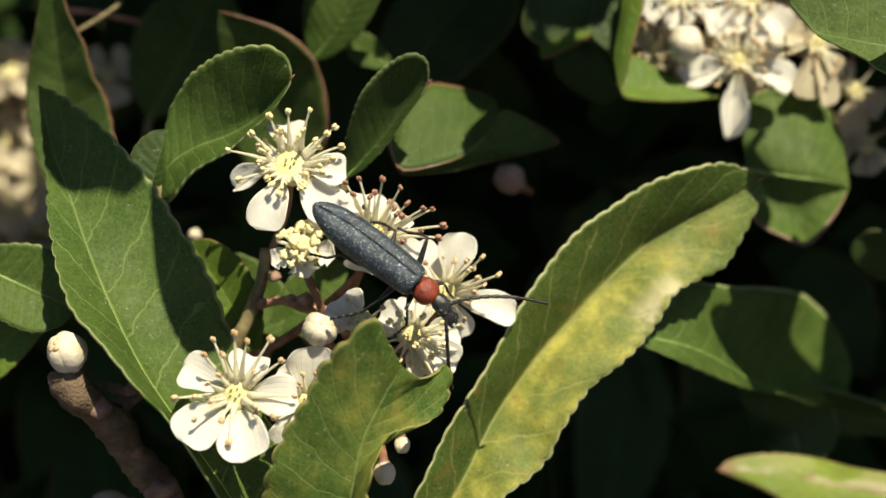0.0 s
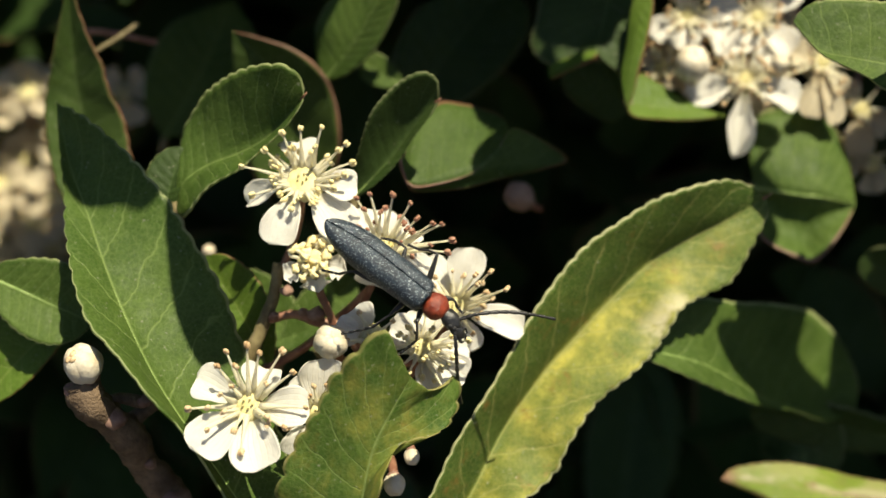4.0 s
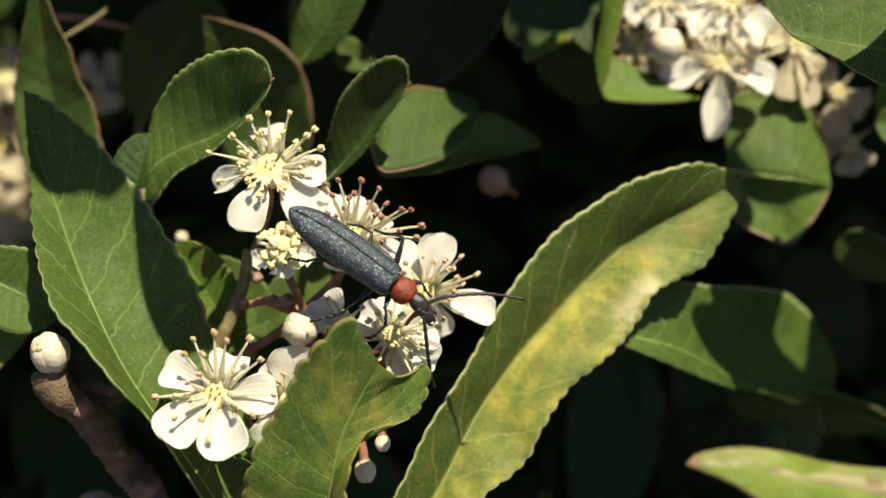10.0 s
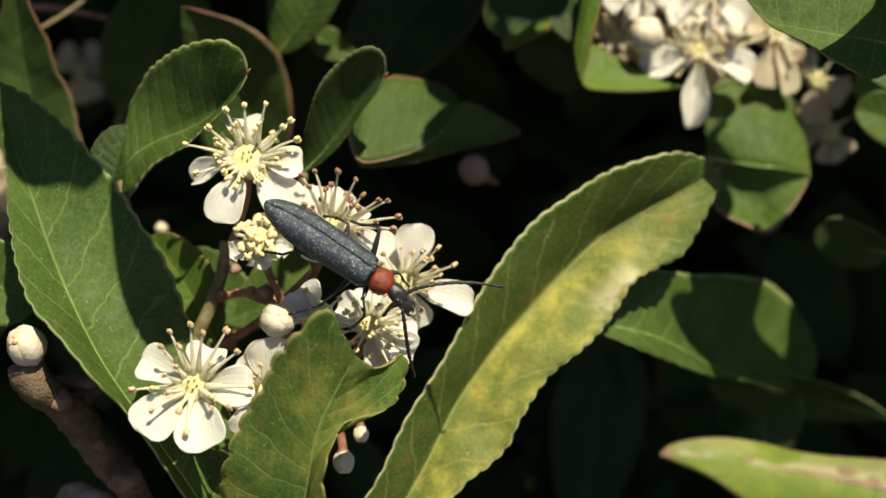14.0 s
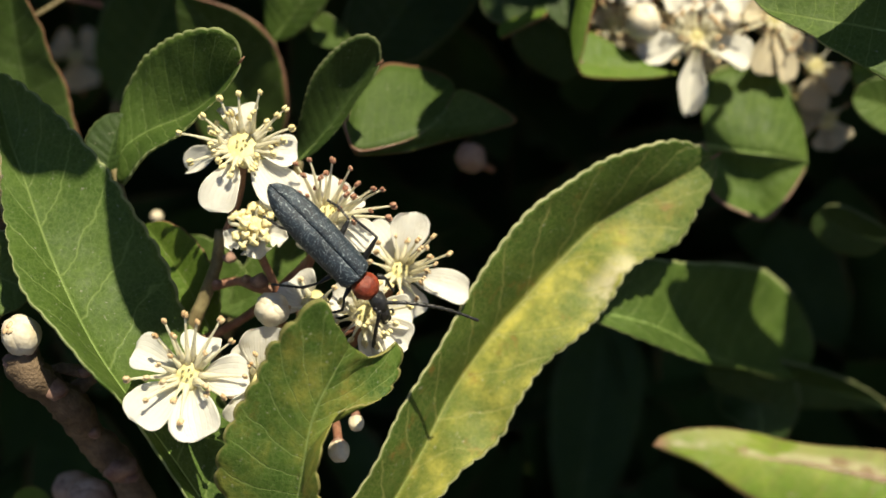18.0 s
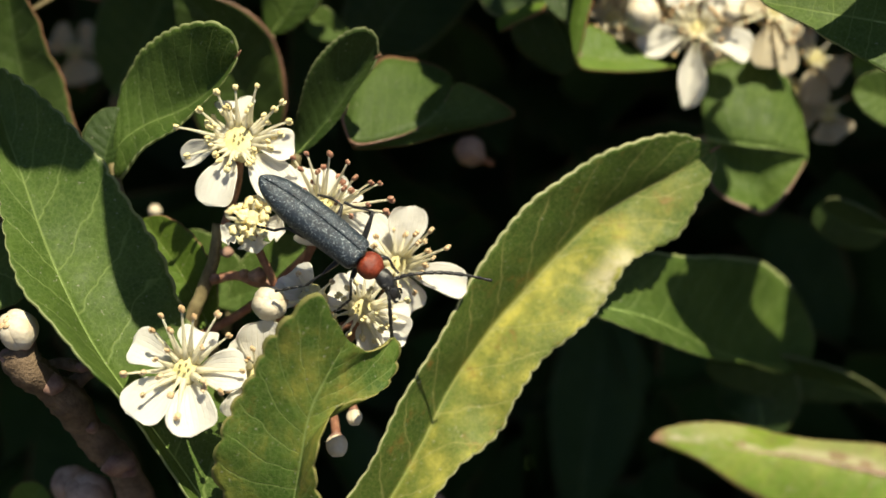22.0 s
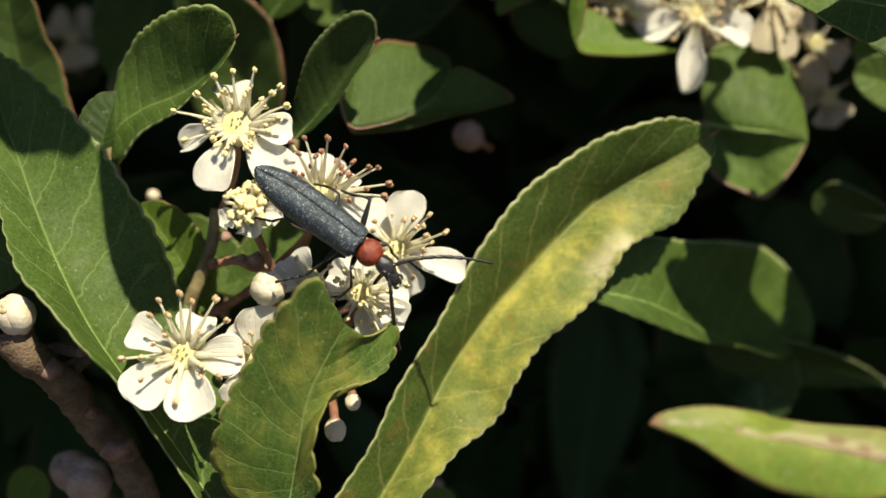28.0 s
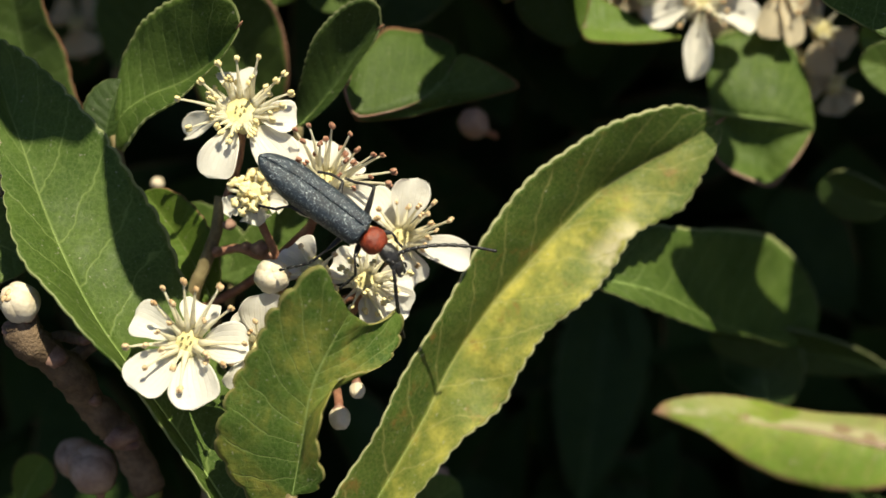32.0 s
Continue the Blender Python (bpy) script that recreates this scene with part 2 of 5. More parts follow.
ANTHER_TAN = plain_material("anther_tan", (0.40, 0.25, 0.12), (0.74, 0.58, 0.36), 1500)
BUD = plain_material("bud_cream", (0.62, 0.52, 0.36), (0.82, 0.78, 0.68), 300, bump=0.8, depth=0.00014, through=0.15)
BARK = plain_material("bark_brown", (0.075, 0.049, 0.030), (0.20, 0.138, 0.086), 500, rough=0.75, bump=0.9, depth=0.00025)
TWIG = plain_material("twig_olive", (0.13, 0.10, 0.045), (0.24, 0.20, 0.10), 600, rough=0.65, bump=0.6, depth=0.0001)
PEDICEL = plain_material("pedicel_red", (0.19, 0.08, 0.05), (0.33, 0.18, 0.11), 700, rough=0.6)
SEPAL = plain_material("sepal_brown", (0.16, 0.085, 0.07), (0.30, 0.19, 0.14), 900, rough=0.75)
EDGE = plain_material("leaf_edge_reddish", (0.13, 0.068, 0.045), (0.22, 0.125, 0.085), 900, rough=0.4)
RIB = plain_material("midrib_pale", (0.19, 0.29, 0.07), (0.30, 0.40, 0.13), 900, through=0.2)


def shell_material():
    """Beetle wing case: dark steel blue, densely pitted, short pale hairs, glints painted as light specks."""
    n = Nodes("wing_case")
    pits = n.cells(11000, feature="F1")
    hairs = n.ramp(n.noise(7500, 2, 0.75), 0.56, 0.64)
    base = n.mix(n.ramp(n.noise(900, 4), 0.3, 0.7), (0.012, 0.018, 0.028), (0.023, 0.035, 0.052))
    base = n.mix(n.math("MULTIPLY", hairs, 0.3), base, (0.10, 0.145, 0.19))
    # glitter of the surface, put into the colour as bright specks
    base = n.mix(n.ramp(n.noise(11000, 2, 0.6), 0.615, 0.67), base, (0.55, 0.62, 0.66))
    n.set(Base_Color=base, Roughness=0.4, Metallic=0.15)
    n.bump(n.math("ADD", pits, n.math("MULTIPLY", n.noise(900, 3), 0.8)), 0.8, 0.00005)
    return n.mat


SHELL = shell_material()
BLACK = plain_material("chitin_black", (0.010, 0.010, 0.011), (0.028, 0.027, 0.028), 2600, rough=0.36, bump=0.7, depth=0.00005, spec=0.5)
RED = plain_material("chitin_red", (0.13, 0.018, 0.008), (0.30, 0.052, 0.020), 1400, rough=0.4, bump=1.0, depth=0.00011, spec=0.5)
SOIL = plain_material("soil", (0.05, 0.034, 0.022), (0.11, 0.078, 0.05), 30, rough=0.9, bump=0.9, depth=0.01)
# leaf colour kept very low, so that it carries the hedge's inner shade
FILL = leaf_material("hedge_leaf_shaded", (0.017, 0.040, 0.008), (0.034, 0.066, 0.014), (0.07, 0.11, 0.035), gloss=0.48, through=0.2)


# ---- builders ----
ORIGIN = {}


def thing(name, base, label, category, group=""):
    """A top-level thing that stands at a place of the hedge's face."""
    ob = new(name)
    ob.empty_display_size = 0.002
    ob.matrix_basis = FACE @ Matrix.Translation(Vector(base) * MM)
    ORIGIN[ob.name] = Vector(base)
    return tagged(ob, label, category, group)


def mesh(name, verts, faces, material, origin, uvs=None):
    me = bpy.data.meshes.new(name)
    me.from_pydata([tuple((Vector(v) - origin) * MM) for v in verts], [], faces)
    me.materials.append(material)
    me.polygons.foreach_set("use_smooth", [True] * len(me.polygons))
    if uvs is not None:
        layer = me.uv_layers.new(name="UVMap")
        layer.data.foreach_set("uv", [c for lo in me.loops for c in uvs[lo.vertex_index]])
    me.update()
    return me


def part(name, geo, material, parent, label=""):
    """Links one mesh under a thing or under a part of it."""
    top = parent
    while top.parent:
        top = top.parent
    ob = new(name, mesh(name, geo[0], geo[1], material, ORIGIN[top.name], geo[2] if len(geo) > 2 else None))
    ob.parent = parent
    if label:
        ob["label"] = label
    return ob


def bezier(a, b, c, s):
    return a * (1 - s) ** 2 + b * 2 * s * (1 - s) + c * s * s


def blade(base, ctrl, tip, wl, wr, fl=10, fr=10, facing=(0, 0, 1), up=0.9, end=0.5, curl=0, wave=0, teeth=0, tooth=0.05,
          rows=44, cols=7, thick=0.28, seed=0, wiggle=2.3, notch=(0, 0)):
    """A leaf or petal. wl, wr: half widths to its left and right, seen from its face with the tip ahead; fl, fr: degrees by which
    each half is folded up; up, end: fullness towards the base and the tip; curl: further bend towards the margins."""
    base, ctrl, tip, facing = map(Vector, (base, ctrl, tip, facing))
    rnd = random.Random(seed)
    ph = [rnd.uniform(0, 6.28) for _ in range(4)]
    ups, ends = (up if isinstance(up, tuple) else (up, up)), (end if isinstance(end, tuple) else (end, end))

    def full(e, a, b):
        return e ** a * (1 - e) ** b / ((a / (a + b)) ** a * (b / (a + b)) ** b)

    top, uvs, low = [], [], []
    for i in range(rows + 1):
        s = i / rows
        p = bezier(base, ctrl, tip, s)
        t = (bezier(base, ctrl, tip, min(1, s + .01)) - bezier(base, ctrl, tip, max(0, s - .01))).normalized()
        nrm = (facing - t * facing.dot(t)).normalized()
        left = nrm.cross(t)
        e = min(max(s, 0.002), 0.998)
        line = []
        for k, (side, width, fold) in enumerate(((1, wl, fl), (-1, wr, fr))):
            q, half = p.copy(), []
            h = full(e, ups[k], ends[k])
            for j in range(1, cols + 1):
                r = j / cols
                step = width * h / cols
                if teeth and j == cols:
                    step -= width * tooth * (1 - abs(math.sin(math.pi * teeth * s + ph[0]))) * min(1, 4 * h)
                a = radians(fold + (curl[k] if isinstance(curl, tuple) else curl) * r + wave * r * math.sin(wiggle * 6.28 * s + ph[1 + (side > 0)]))
                q = q + (left * side * math.cos(a) + nrm * math.sin(a)) * step
                half.append((q + t * notch[k] * r * s ** 5, r))
            line.append(half)
        row = [(v, 0.5 + r / 2) for v, r in reversed(line[0])] + [(p, 0.5)] + [(v, 0.5 - r / 2) for v, r in line[1]]
        for v, r in row:
            top.append(v)
            uvs.append((s, r))
            low.append(v - nrm * thick * (1 if 0.01 < s < 0.99 else 0.4))
    n = 2 * cols + 1
    faces = []
    for i in range(rows):
        for j in range(n - 1):
            a, b, c, d = i * n + j, i * n + j + 1, (i + 1) * n + j + 1, (i + 1) * n + j
            faces.append((a, b, c, d))
            faces.append(tuple(len(top) + k for k in (d, c, b, a)))
    m = len(top)
    rim = [j for j in range(n)] + [i * n + n - 1 for i in range(1, rows + 1)] + [rows * n + j for j in range(n - 2, -1, -1)] + [i * n for i in range(rows - 1, 0, -1)]
    for a, b in zip(rim, rim[1:] + rim[:1]):
        faces.append((b, a, m + a, m + b))
    return top + low, faces, uvs + uvs


def tube(points, radii, sides=7, knots=0.0, seed=0):
    """A round rod along points, closed at both ends."""
    rnd = random.Random(seed)
    points = [Vector(p) for p in points]
    verts, faces = [], []
    for i, p in enumerate(points):
        t = (points[min(i + 1, len(points) - 1)] - points[max(i - 1, 0)]).normalized()
        x = t.orthogonal().normalized() if i == 0 else (x - t * x.dot(t)).normalized()
        y = t.cross(x)
        r = radii[i] if isinstance(radii, (list, tuple)) else radii
        for k in range(sides):
            a = 6.2832 * k / sides
            verts.append(p + (x * math.cos(a) + y * math.sin(a)) * r * (1 + rnd.uniform(-knots, knots)))
    for i in range(len(points) - 1):
        for k in range(sides):
            a, b = i * sides + k, i * sides + (k + 1) % sides
            faces.append((a, b, b + sides, a + sides))
    faces.append(tuple(range(sides))[::-1])
    faces.append(tuple(len(verts) - sides + k for k in range(sides)))
    return verts, faces


def curve(points, n=10):
    """Points spread smoothly over a Catmull-Rom line."""
    p = [Vector(q) for q in points]
    p = [p[0] * 2 - p[1]] + p + [p[-1] * 2 - p[-2]]
    out = []
    for i in range(1, len(p) - 2):
        for k in range(n):
            s = k / n
            a, b, c, d = p[i - 1:i + 3]
            out.append(0.5 * (b * 2 + (c - a) * s + (a * 2 - b * 5 + c * 4 - d) * s * s + (b * 3 - a - c * 3 + d) * s ** 3))
    return out + [p[-2]]


def ball(centre, axes, lumps=0.0, seed=0, rings=8, sides=12, squash=None):
    """A closed lumpy body: three half axes as vectors."""
    c, (x, y, z) = Vector(centre), [Vector(a) for a in axes]
    rnd = random.Random(seed)
    off = Vector((rnd.uniform(0, 50), rnd.uniform(0, 50), rnd.uniform(0, 50)))
    verts, faces = [c + z], []
    for i in range(1, rings):
        a = math.pi * i / rings
        for k in range(sides):
            b = 6.2832 * k / sides
            d = Vector((math.sin(a) * math.cos(b), math.sin(a) * math.sin(b), math.cos(a)))
            g = 1 + lumps * noise.noise(d * 1.6 + off)
            if squash:
                g *= squash(d)
            verts.append(c + (x * d.x + y * d.y + z * d.z) * g)
    verts.append(c - z)
    for k in range(sides):
        faces.append((0, 1 + k, 1 + (k + 1) % sides))
        e = len(verts) - 1 - sides
        faces.append((len(verts) - 1, e + (k + 1) % sides, e + k))
    for i in range(rings - 2):
        for k in range(sides):
            a, b = 1 + i * sides + k, 1 + i * sides + (k + 1) % sides
            faces.append((a, a + sides, b + sides, b))
    return verts, faces


def merge(*geos):
    verts, faces = [], []
    for g in geos:
        faces += [tuple(i + len(verts) for i in f) for f in g[1]]
        verts += list(g[0])
    return verts, faces


LEAVES = [0]


def leaf(base, ctrl, tip, wl, wr, fl, fr, material, label, stalk=None, rib=0.17, point=0.0, rib_material=None, **more):
    LEAVES[0] += 1
    more.setdefault("seed", LEAVES[0])
    more.setdefault("teeth", 26)
    ob = thing("leaf", base, label, "leaf", "leaves of the shrub")
    geo = blade(base, ctrl, tip, wl, wr, fl, fr, **more)
    part("blade", geo, material, ob)
    b, c, t = Vector(base), Vector(ctrl), Vector(tip)
    rows, n = more.get("rows", 44), 2 * more.get("cols", 7) + 1
    mids = [Vector(geo[0][i * n + n // 2]) for i in range(rows + 1)]
    lows = [Vector(geo[0][len(geo[0]) // 2 + i * n + n // 2]) for i in range(rows + 1)]
    line = [q + (p - q) * 0.62 for p, q in zip(mids, lows)][::3]
    part("midrib", tube(line, [rib * (1 - 0.75 * i / len(line)) for i in range(len(line))], 6), rib_material or RIB, ob)
    if point:
        d = (t - c).normalized()
        part("tip", tube([t - d * 0.4, t + d * point * 0.5, t + d * point], [0.13, 0.09, 0.03], 5), PEDICEL, ob, "tiny reddish bristle tip")
    if stalk:
        part("petiole", tube(curve([b + (c - b) * 0.03, *stalk], 5), 0.42, 7), TWIG, ob)
    return ob

def spread(points, n):
    """n + 1 points at even steps along a smooth line."""
    line = curve(points, 14)
    run = [0.0]
    for a, b in zip(line, line[1:]):
        run.append(run[-1] + (b - a).length)
    at = np.linspace(0, run[-1], n + 1)
    axes = [np.interp(at, run, [p[k] for p in line]) for k in range(3)]
    return [Vector((float(x), float(y), float(z))) for x, y, z in zip(*axes)]


def draped(mid, left, right, rows=60, cols=8, teeth=20, tooth=0.2, sag=(0, 0), thick=0.26, seed=0, ripple=0.22):
    """A leaf blade hung between its midrib and two margins; sag: how far each half bulges, as a share of its width."""
    rnd = random.Random(seed)
    ph, off = rnd.uniform(0, 3), Vector((rnd.uniform(0, 90), rnd.uniform(0, 90), 0))
    m = spread(mid, rows)
    edges = [spread([mid[0], *e, mid[-1]], rows) for e in (left, right)]
    top, low, uvs = [], [], []
    nrm = Vector((0, 0, 1))
    for i in range(rows + 1):
        s = i / rows
        t = (m[min(i + 1, rows)] - m[max(i - 1, 0)]).normalized()
        across = edges[1][i] - edges[0][i]
        if across.length > 0.4:
            nrm = across.cross(t).normalized()
        halves = []
        for k in (0, 1):
            d, half = edges[k][i] - m[i], []
            wide = d.length
            for j in range(1, cols + 1):
                r = j / cols
                q = m[i] + d * r + nrm * (sag[k] * wide * math.sin(math.pi * r ** 0.8))
                if teeth:
                    bite = 1 - abs(math.sin(math.pi * (teeth * s + ph + 0.25 * math.sin(9 * s + ph))))
                    q = q - d.normalized() * tooth * bite ** 1.5 * r ** 6 * min(1, wide / 1.5)
                q = q + nrm * ripple * min(1, wide / 3) * (r ** 0.7) * noise.noise(q * 0.28 + off)
                half.append((q, r))
            halves.append(half)
        row = [(v, 0.5 + r / 2) for v, r in reversed(halves[0])] + [(m[i], 0.5)] + [(v, 0.5 - r / 2) for v, r in halves[1]]
        for v, r in row:
            top.append(v)
            uvs.append((s, r))
            low.append(v - nrm * thick * (1 if 0.02 < s < 0.98 else 0.4))
    n = 2 * cols + 1
    faces = []
    for i in range(rows):
        for j in range(n - 1):
            a, b, c, d = i * n + j, i * n + j + 1, (i + 1) * n + j + 1, (i + 1) * n + j
            faces.append((a, b, c, d))
            faces.append(tuple(len(top) + k for k in (d, c, b, a)))
    k = len(top)
    rim = [j for j in range(n)] + [i * n + n - 1 for i in range(1, rows + 1)] + [rows * n + j for j in range(n - 2, -1, -1)] + [i * n for i in range(rows - 1, 0, -1)]
    for a, b in zip(rim, rim[1:] + rim[:1]):
        faces.append((b, a, k + a, k + b))
    return top + low, faces, uvs + uvs


def shaped_leaf(mid, left, right, material, label, stalk=None, rib=0.15, point=0.0, rib_material=None, rims=None, rim=0.17, **more):
    LEAVES[0] += 1
    more.setdefault("seed", LEAVES[0])
    ob = thing("leaf", mid[0], label, "leaf", "leaves of the shrub")
    geo = draped(mid, left, right, **more)
    part("blade", geo, material, ob)
    rows, n = more.get("rows", 60), 2 * more.get("cols", 8) + 1
    half = len(geo[0]) // 2
    line = [geo[0][i * n + n // 2] * 0.6 + geo[0][half + i * n + n // 2] * 0.4 for i in range(0, rows + 1, 3)]
    part("midrib", tube(line, [rib * (1 - 0.75 * i / len(line)) for i in range(len(line))], 6), rib_material or RIB, ob)
    if rims:
        edge = [(geo[0][i * n + n - 1] + geo[0][half + i * n + n - 1]) * 0.5 for i in range(2, rows - 1, 2)]
        part("margin", tube(edge, [rim * (0.5 + 0.5 * math.sin(math.pi * (i + 1) / (len(edge) + 1))) for i in range(len(edge))], 6, 0.15, 3), rims, ob, "thickened reddish leaf margin")
    if point:
        t = Vector(mid[-1])
        d = (t - Vector(mid[-2])).normalized()
        part("tip", tube([t - d * 0.4, t + d * point * 0.5, t + d * point], [0.13, 0.09, 0.03], 5), PEDICEL, ob, "tiny reddish bristle tip")
    if stalk:
        b = Vector(mid[0])
        part("petiole", tube(curve([b + (Vector(mid[1]) - b) * 0.03, *stalk], 5), 0.42, 7), TWIG, ob)
    return ob



def stamen(foot, tip, ob, anther, bow, rnd, thick=0.105):
    foot, tip = Vector(foot), Vector(tip)
    mid = (foot + tip) * 0.5 + Vector(bow)
    line = [bezier(foot, mid, tip, i / 6) for i in range(7)]
    fil = part("stamen", tube(line, [thick * (0.75 + 2.0 * (1 - i / 6) ** 2.2) for i in range(7)], 6), CREAM, ob)
    d = (tip - mid).normalized()
    x = d.orthogonal().normalized()
    y = d.cross(x)
    r = rnd.uniform(0.19, 0.28)
    lobes = [ball(tip + d * 0.08 + x * k * r * 0.55, (x * r * 0.62, y * r * 0.75, d * r * 1.05), 0.25, rnd.random(), 5, 7) for k in (-1, 1)]
    part("anther", merge(*lobes), anther, fil)


def flower(centre, facing, petals, tips, label, anther=ANTHER_TAN, inner=8, seed=1, disc=1.15, stem=None, reach=3.2, pmat=PETAL):
    """A five-petalled flower. petals: (tip, half width, lift of the edges, how far it bends); tips: where the anthers stand."""
    rnd = random.Random(seed)
    c, f = Vector(centre), Vector(facing).normalized()
    ob = thing("flower", centre, label, "flower", "flowers of the shrub")
    x = f.orthogonal().normalized()
    y = f.cross(x)
    part("disc", merge(ball(c - f * 0.25, (x * disc, y * disc, f * 0.5), 0.3, seed, 6, 14),
                       *[ball(c + (x * math.cos(a) + y * math.sin(a)) * 0.36 + f * 0.12, (x * 0.095, y * 0.095, f * 0.5), 0.2, a, 5, 7) for a in (0.3, 1.6, 2.8, 4.1, 5.3)]), DISC, ob, "yellow-green flower disc")
    for k, (tip, wide, cup, bend) in enumerate(petals):
        tip = Vector(tip)
        d = tip - c
        root = c + (d - f * d.dot(f)).normalized() * disc * 0.75 - f * 0.35
        mid = (root + tip) * 0.5 + f * bend
        part("petal", blade(root, mid, tip, wide * 1.05, wide * 1.05, cup * 0.8, cup * 0.8, facing=f, up=0.82, end=0.34, curl=(24, 20), wave=13, rows=24, cols=8, thick=0.07, seed=seed * 7 + k, wiggle=1.1, teeth=2, tooth=0.04, notch=(-0.12, 0.1)), pmat, ob)
    for tip in tips:
        tip = Vector(tip)
        d = tip - c
        flat = (d - f * d.dot(f))
        foot = c + flat.normalized() * disc * rnd.uniform(0.6, 0.95)
        stamen(foot, tip, ob, anther, f * rnd.uniform(0.1, 0.7), rnd)
    for k in range(inner):
        a = 6.283 * (k + rnd.uniform(-.3, .3)) / inner
        flat = x * math.cos(a) + y * math.sin(a)
        ln, el = reach * rnd.uniform(0.6, 1.0), rnd.uniform(0.35, 1.15)
        stamen(c + flat * disc * 0.7, c + flat * (disc * 0.8 + ln * math.cos(el)) + f * ln * math.sin(el), ob, anther, f * 0.3, rnd, 0.095)
    part("calyx", ball(c - f * 0.9, (x * 0.95, y * 0.95, f * 0.75), 0.2, seed, 6, 10), SEPAL, ob)
    if stem:
        part("pedicel", tube(curve([c - f * 1.2, *stem], 5), 0.33, 7), PEDICEL, ob, "thin reddish flower stalk")
    return ob


def withered_flower(centre, facing, petals, label, seed, stem):
    """Stamens shrunk to a crumpled heap over a few cupped petals."""
    rnd = random.Random(seed)
    c, f = Vector(centre), Vector(facing).normalized()
    x = f.orthogonal().normalized()
    y = f.cross(x)
    ob = thing("flower", centre, label, "flower", "flowers of the shrub")
    part("calyx", ball(c - f * 0.9, (x * 1.15, y * 1.15, f * 0.9), 0.25, seed, 7, 11), SEPAL, ob)
    part("disc", ball(c - f * 0.2, (x * 1.2, y * 1.2, f * 0.55), 0.3, seed, 6, 12), DISC, ob)
    for k, (tip, wide) in enumerate(petals):
        tip = Vector(tip)
        d = tip - c
        root = c + d.normalized() * 0.6 - f * 0.5
        part("petal", blade(root, (root + tip) * 0.5 + d.normalized() * 0.5 - f * 0.3, tip, wide, wide, 20, 20, facing=f + d.normalized() * 0.5, up=0.6, end=0.4, curl=(40, 34), wave=16, rows=18, cols=7, thick=0.07, seed=seed + k), PETAL, ob)
    for k in range(17):
        a, r = 2.4 * k, 0.43 * math.sqrt(k)
        p = c + (x * math.cos(a) + y * math.sin(a)) * r + f * (0.55 - 0.25 * r + rnd.uniform(-0.1, 0.25))
        q = p + (x * rnd.uniform(-1, 1) + y * rnd.uniform(-1, 1)).normalized() * 0.35 + f * 0.1
        fil = part("stamen", tube(curve([c + (p - c) * 0.5 - f * 0.3, p, q], 4), 0.16, 6), CREAM, ob)
        part("anther", ball(q, (x * rnd.uniform(0.2, 0.46), y * rnd.uniform(0.2, 0.46), f * 0.26), 0.9, k, 6, 8), ANTHER_PALE, fil)
    part("pedicel", tube(curve([c - f * 1.4, *stem], 5), 0.33, 7), PEDICEL, ob, "thin reddish flower stalk")
    return ob


def bud(centre, axis, size, label, stem=None, material=BUD, bruise=False):
    c, f = Vector(centre), Vector(axis).normalized()
    x = f.orthogonal().normalized()
    y = f.cross(x)
    ob = thing("flower_bud", centre, label, "bud", "buds of the shrub")
    for k in range(5):
        a = 6.283 * k / 5
        d = x * math.cos(a) + y * math.sin(a)
        e = x * -math.sin(a) + y * math.cos(a)
        part("petal", ball(c + d * size * 0.3, (d * size * 0.70, e * size * 0.74, f * size * 0.98), 0.1, k, 7, 10), material, ob)
    if bruise:
        d = Vector((-0.35, 0.35, 0.87)).normalized()
        e = d.orthogonal().normalized()
        part("bruise", merge(*[ball(c + d * size * 1.0 + e * k * 0.22 + d.cross(e) * h, (e * 0.3, d.cross(e) * 0.24, d * 0.1), 0.5, k, 5, 8) for k, h in ((-1, 0.1), (0.3, -0.15), (1.2, 0.2))]), ANTHER_TAN, ob, "tan bruise on the petals")
    part("calyx", merge(ball(c - f * size * 0.72, (x * size * 0.7, y * size * 0.7, f * size * 0.5), 0.15, 2, 6, 10)), SEPAL, ob, "brown calyx under the bud")
    if stem:
        part("pedicel", tube(curve([c - f * size, *stem], 5), 0.36, 7), PEDICEL, ob)
    return ob


def branch(points, radii, label, material=BARK, knots=0.07, name="twig", nodes=()):
    ob = thing(name, points[0], label, "twig", "twigs of the shrub")
    line = curve(points, 6)
    ks = np.interp(np.linspace(0, 1, len(line)), np.linspace(0, 1, len(radii)), radii)
    part("stem", tube(line, [float(k) for k in ks], 10, knots, len(line)), material, ob)
    for k, (p, r) in enumerate(nodes):
        part("node", ball(p, ((r, 0, 0), (0, r * 0.8, 0), (0, 0, r)), 0.5, k, 6, 9), SEPAL, ob, "knobbly brown bud scar")
    return ob


# ---- ground ----
def ground():
    n, size = 24, 60.0
    xs = [size * math.copysign(abs(k) ** 2.2, k) for k in np.linspace(-1, 1, n + 1)]
    verts = [(x, y, 0.012 * noise.noise(Vector((x * 3, y * 3, 0)))) for y in xs for x in xs]
    faces = [(j * (n + 1) + i, j * (n + 1) + i + 1, (j + 1) * (n + 1) + i + 1, (j + 1) * (n + 1) + i) for j in range(n) for i in range(n)]
    me = bpy.data.meshes.new("ground")
    me.from_pydata(verts, [], faces)
    me.materials.append(SOIL)
    tagged(new("ground", me), "bare brown soil under the hedge", "ground", kind="structure")


ground()

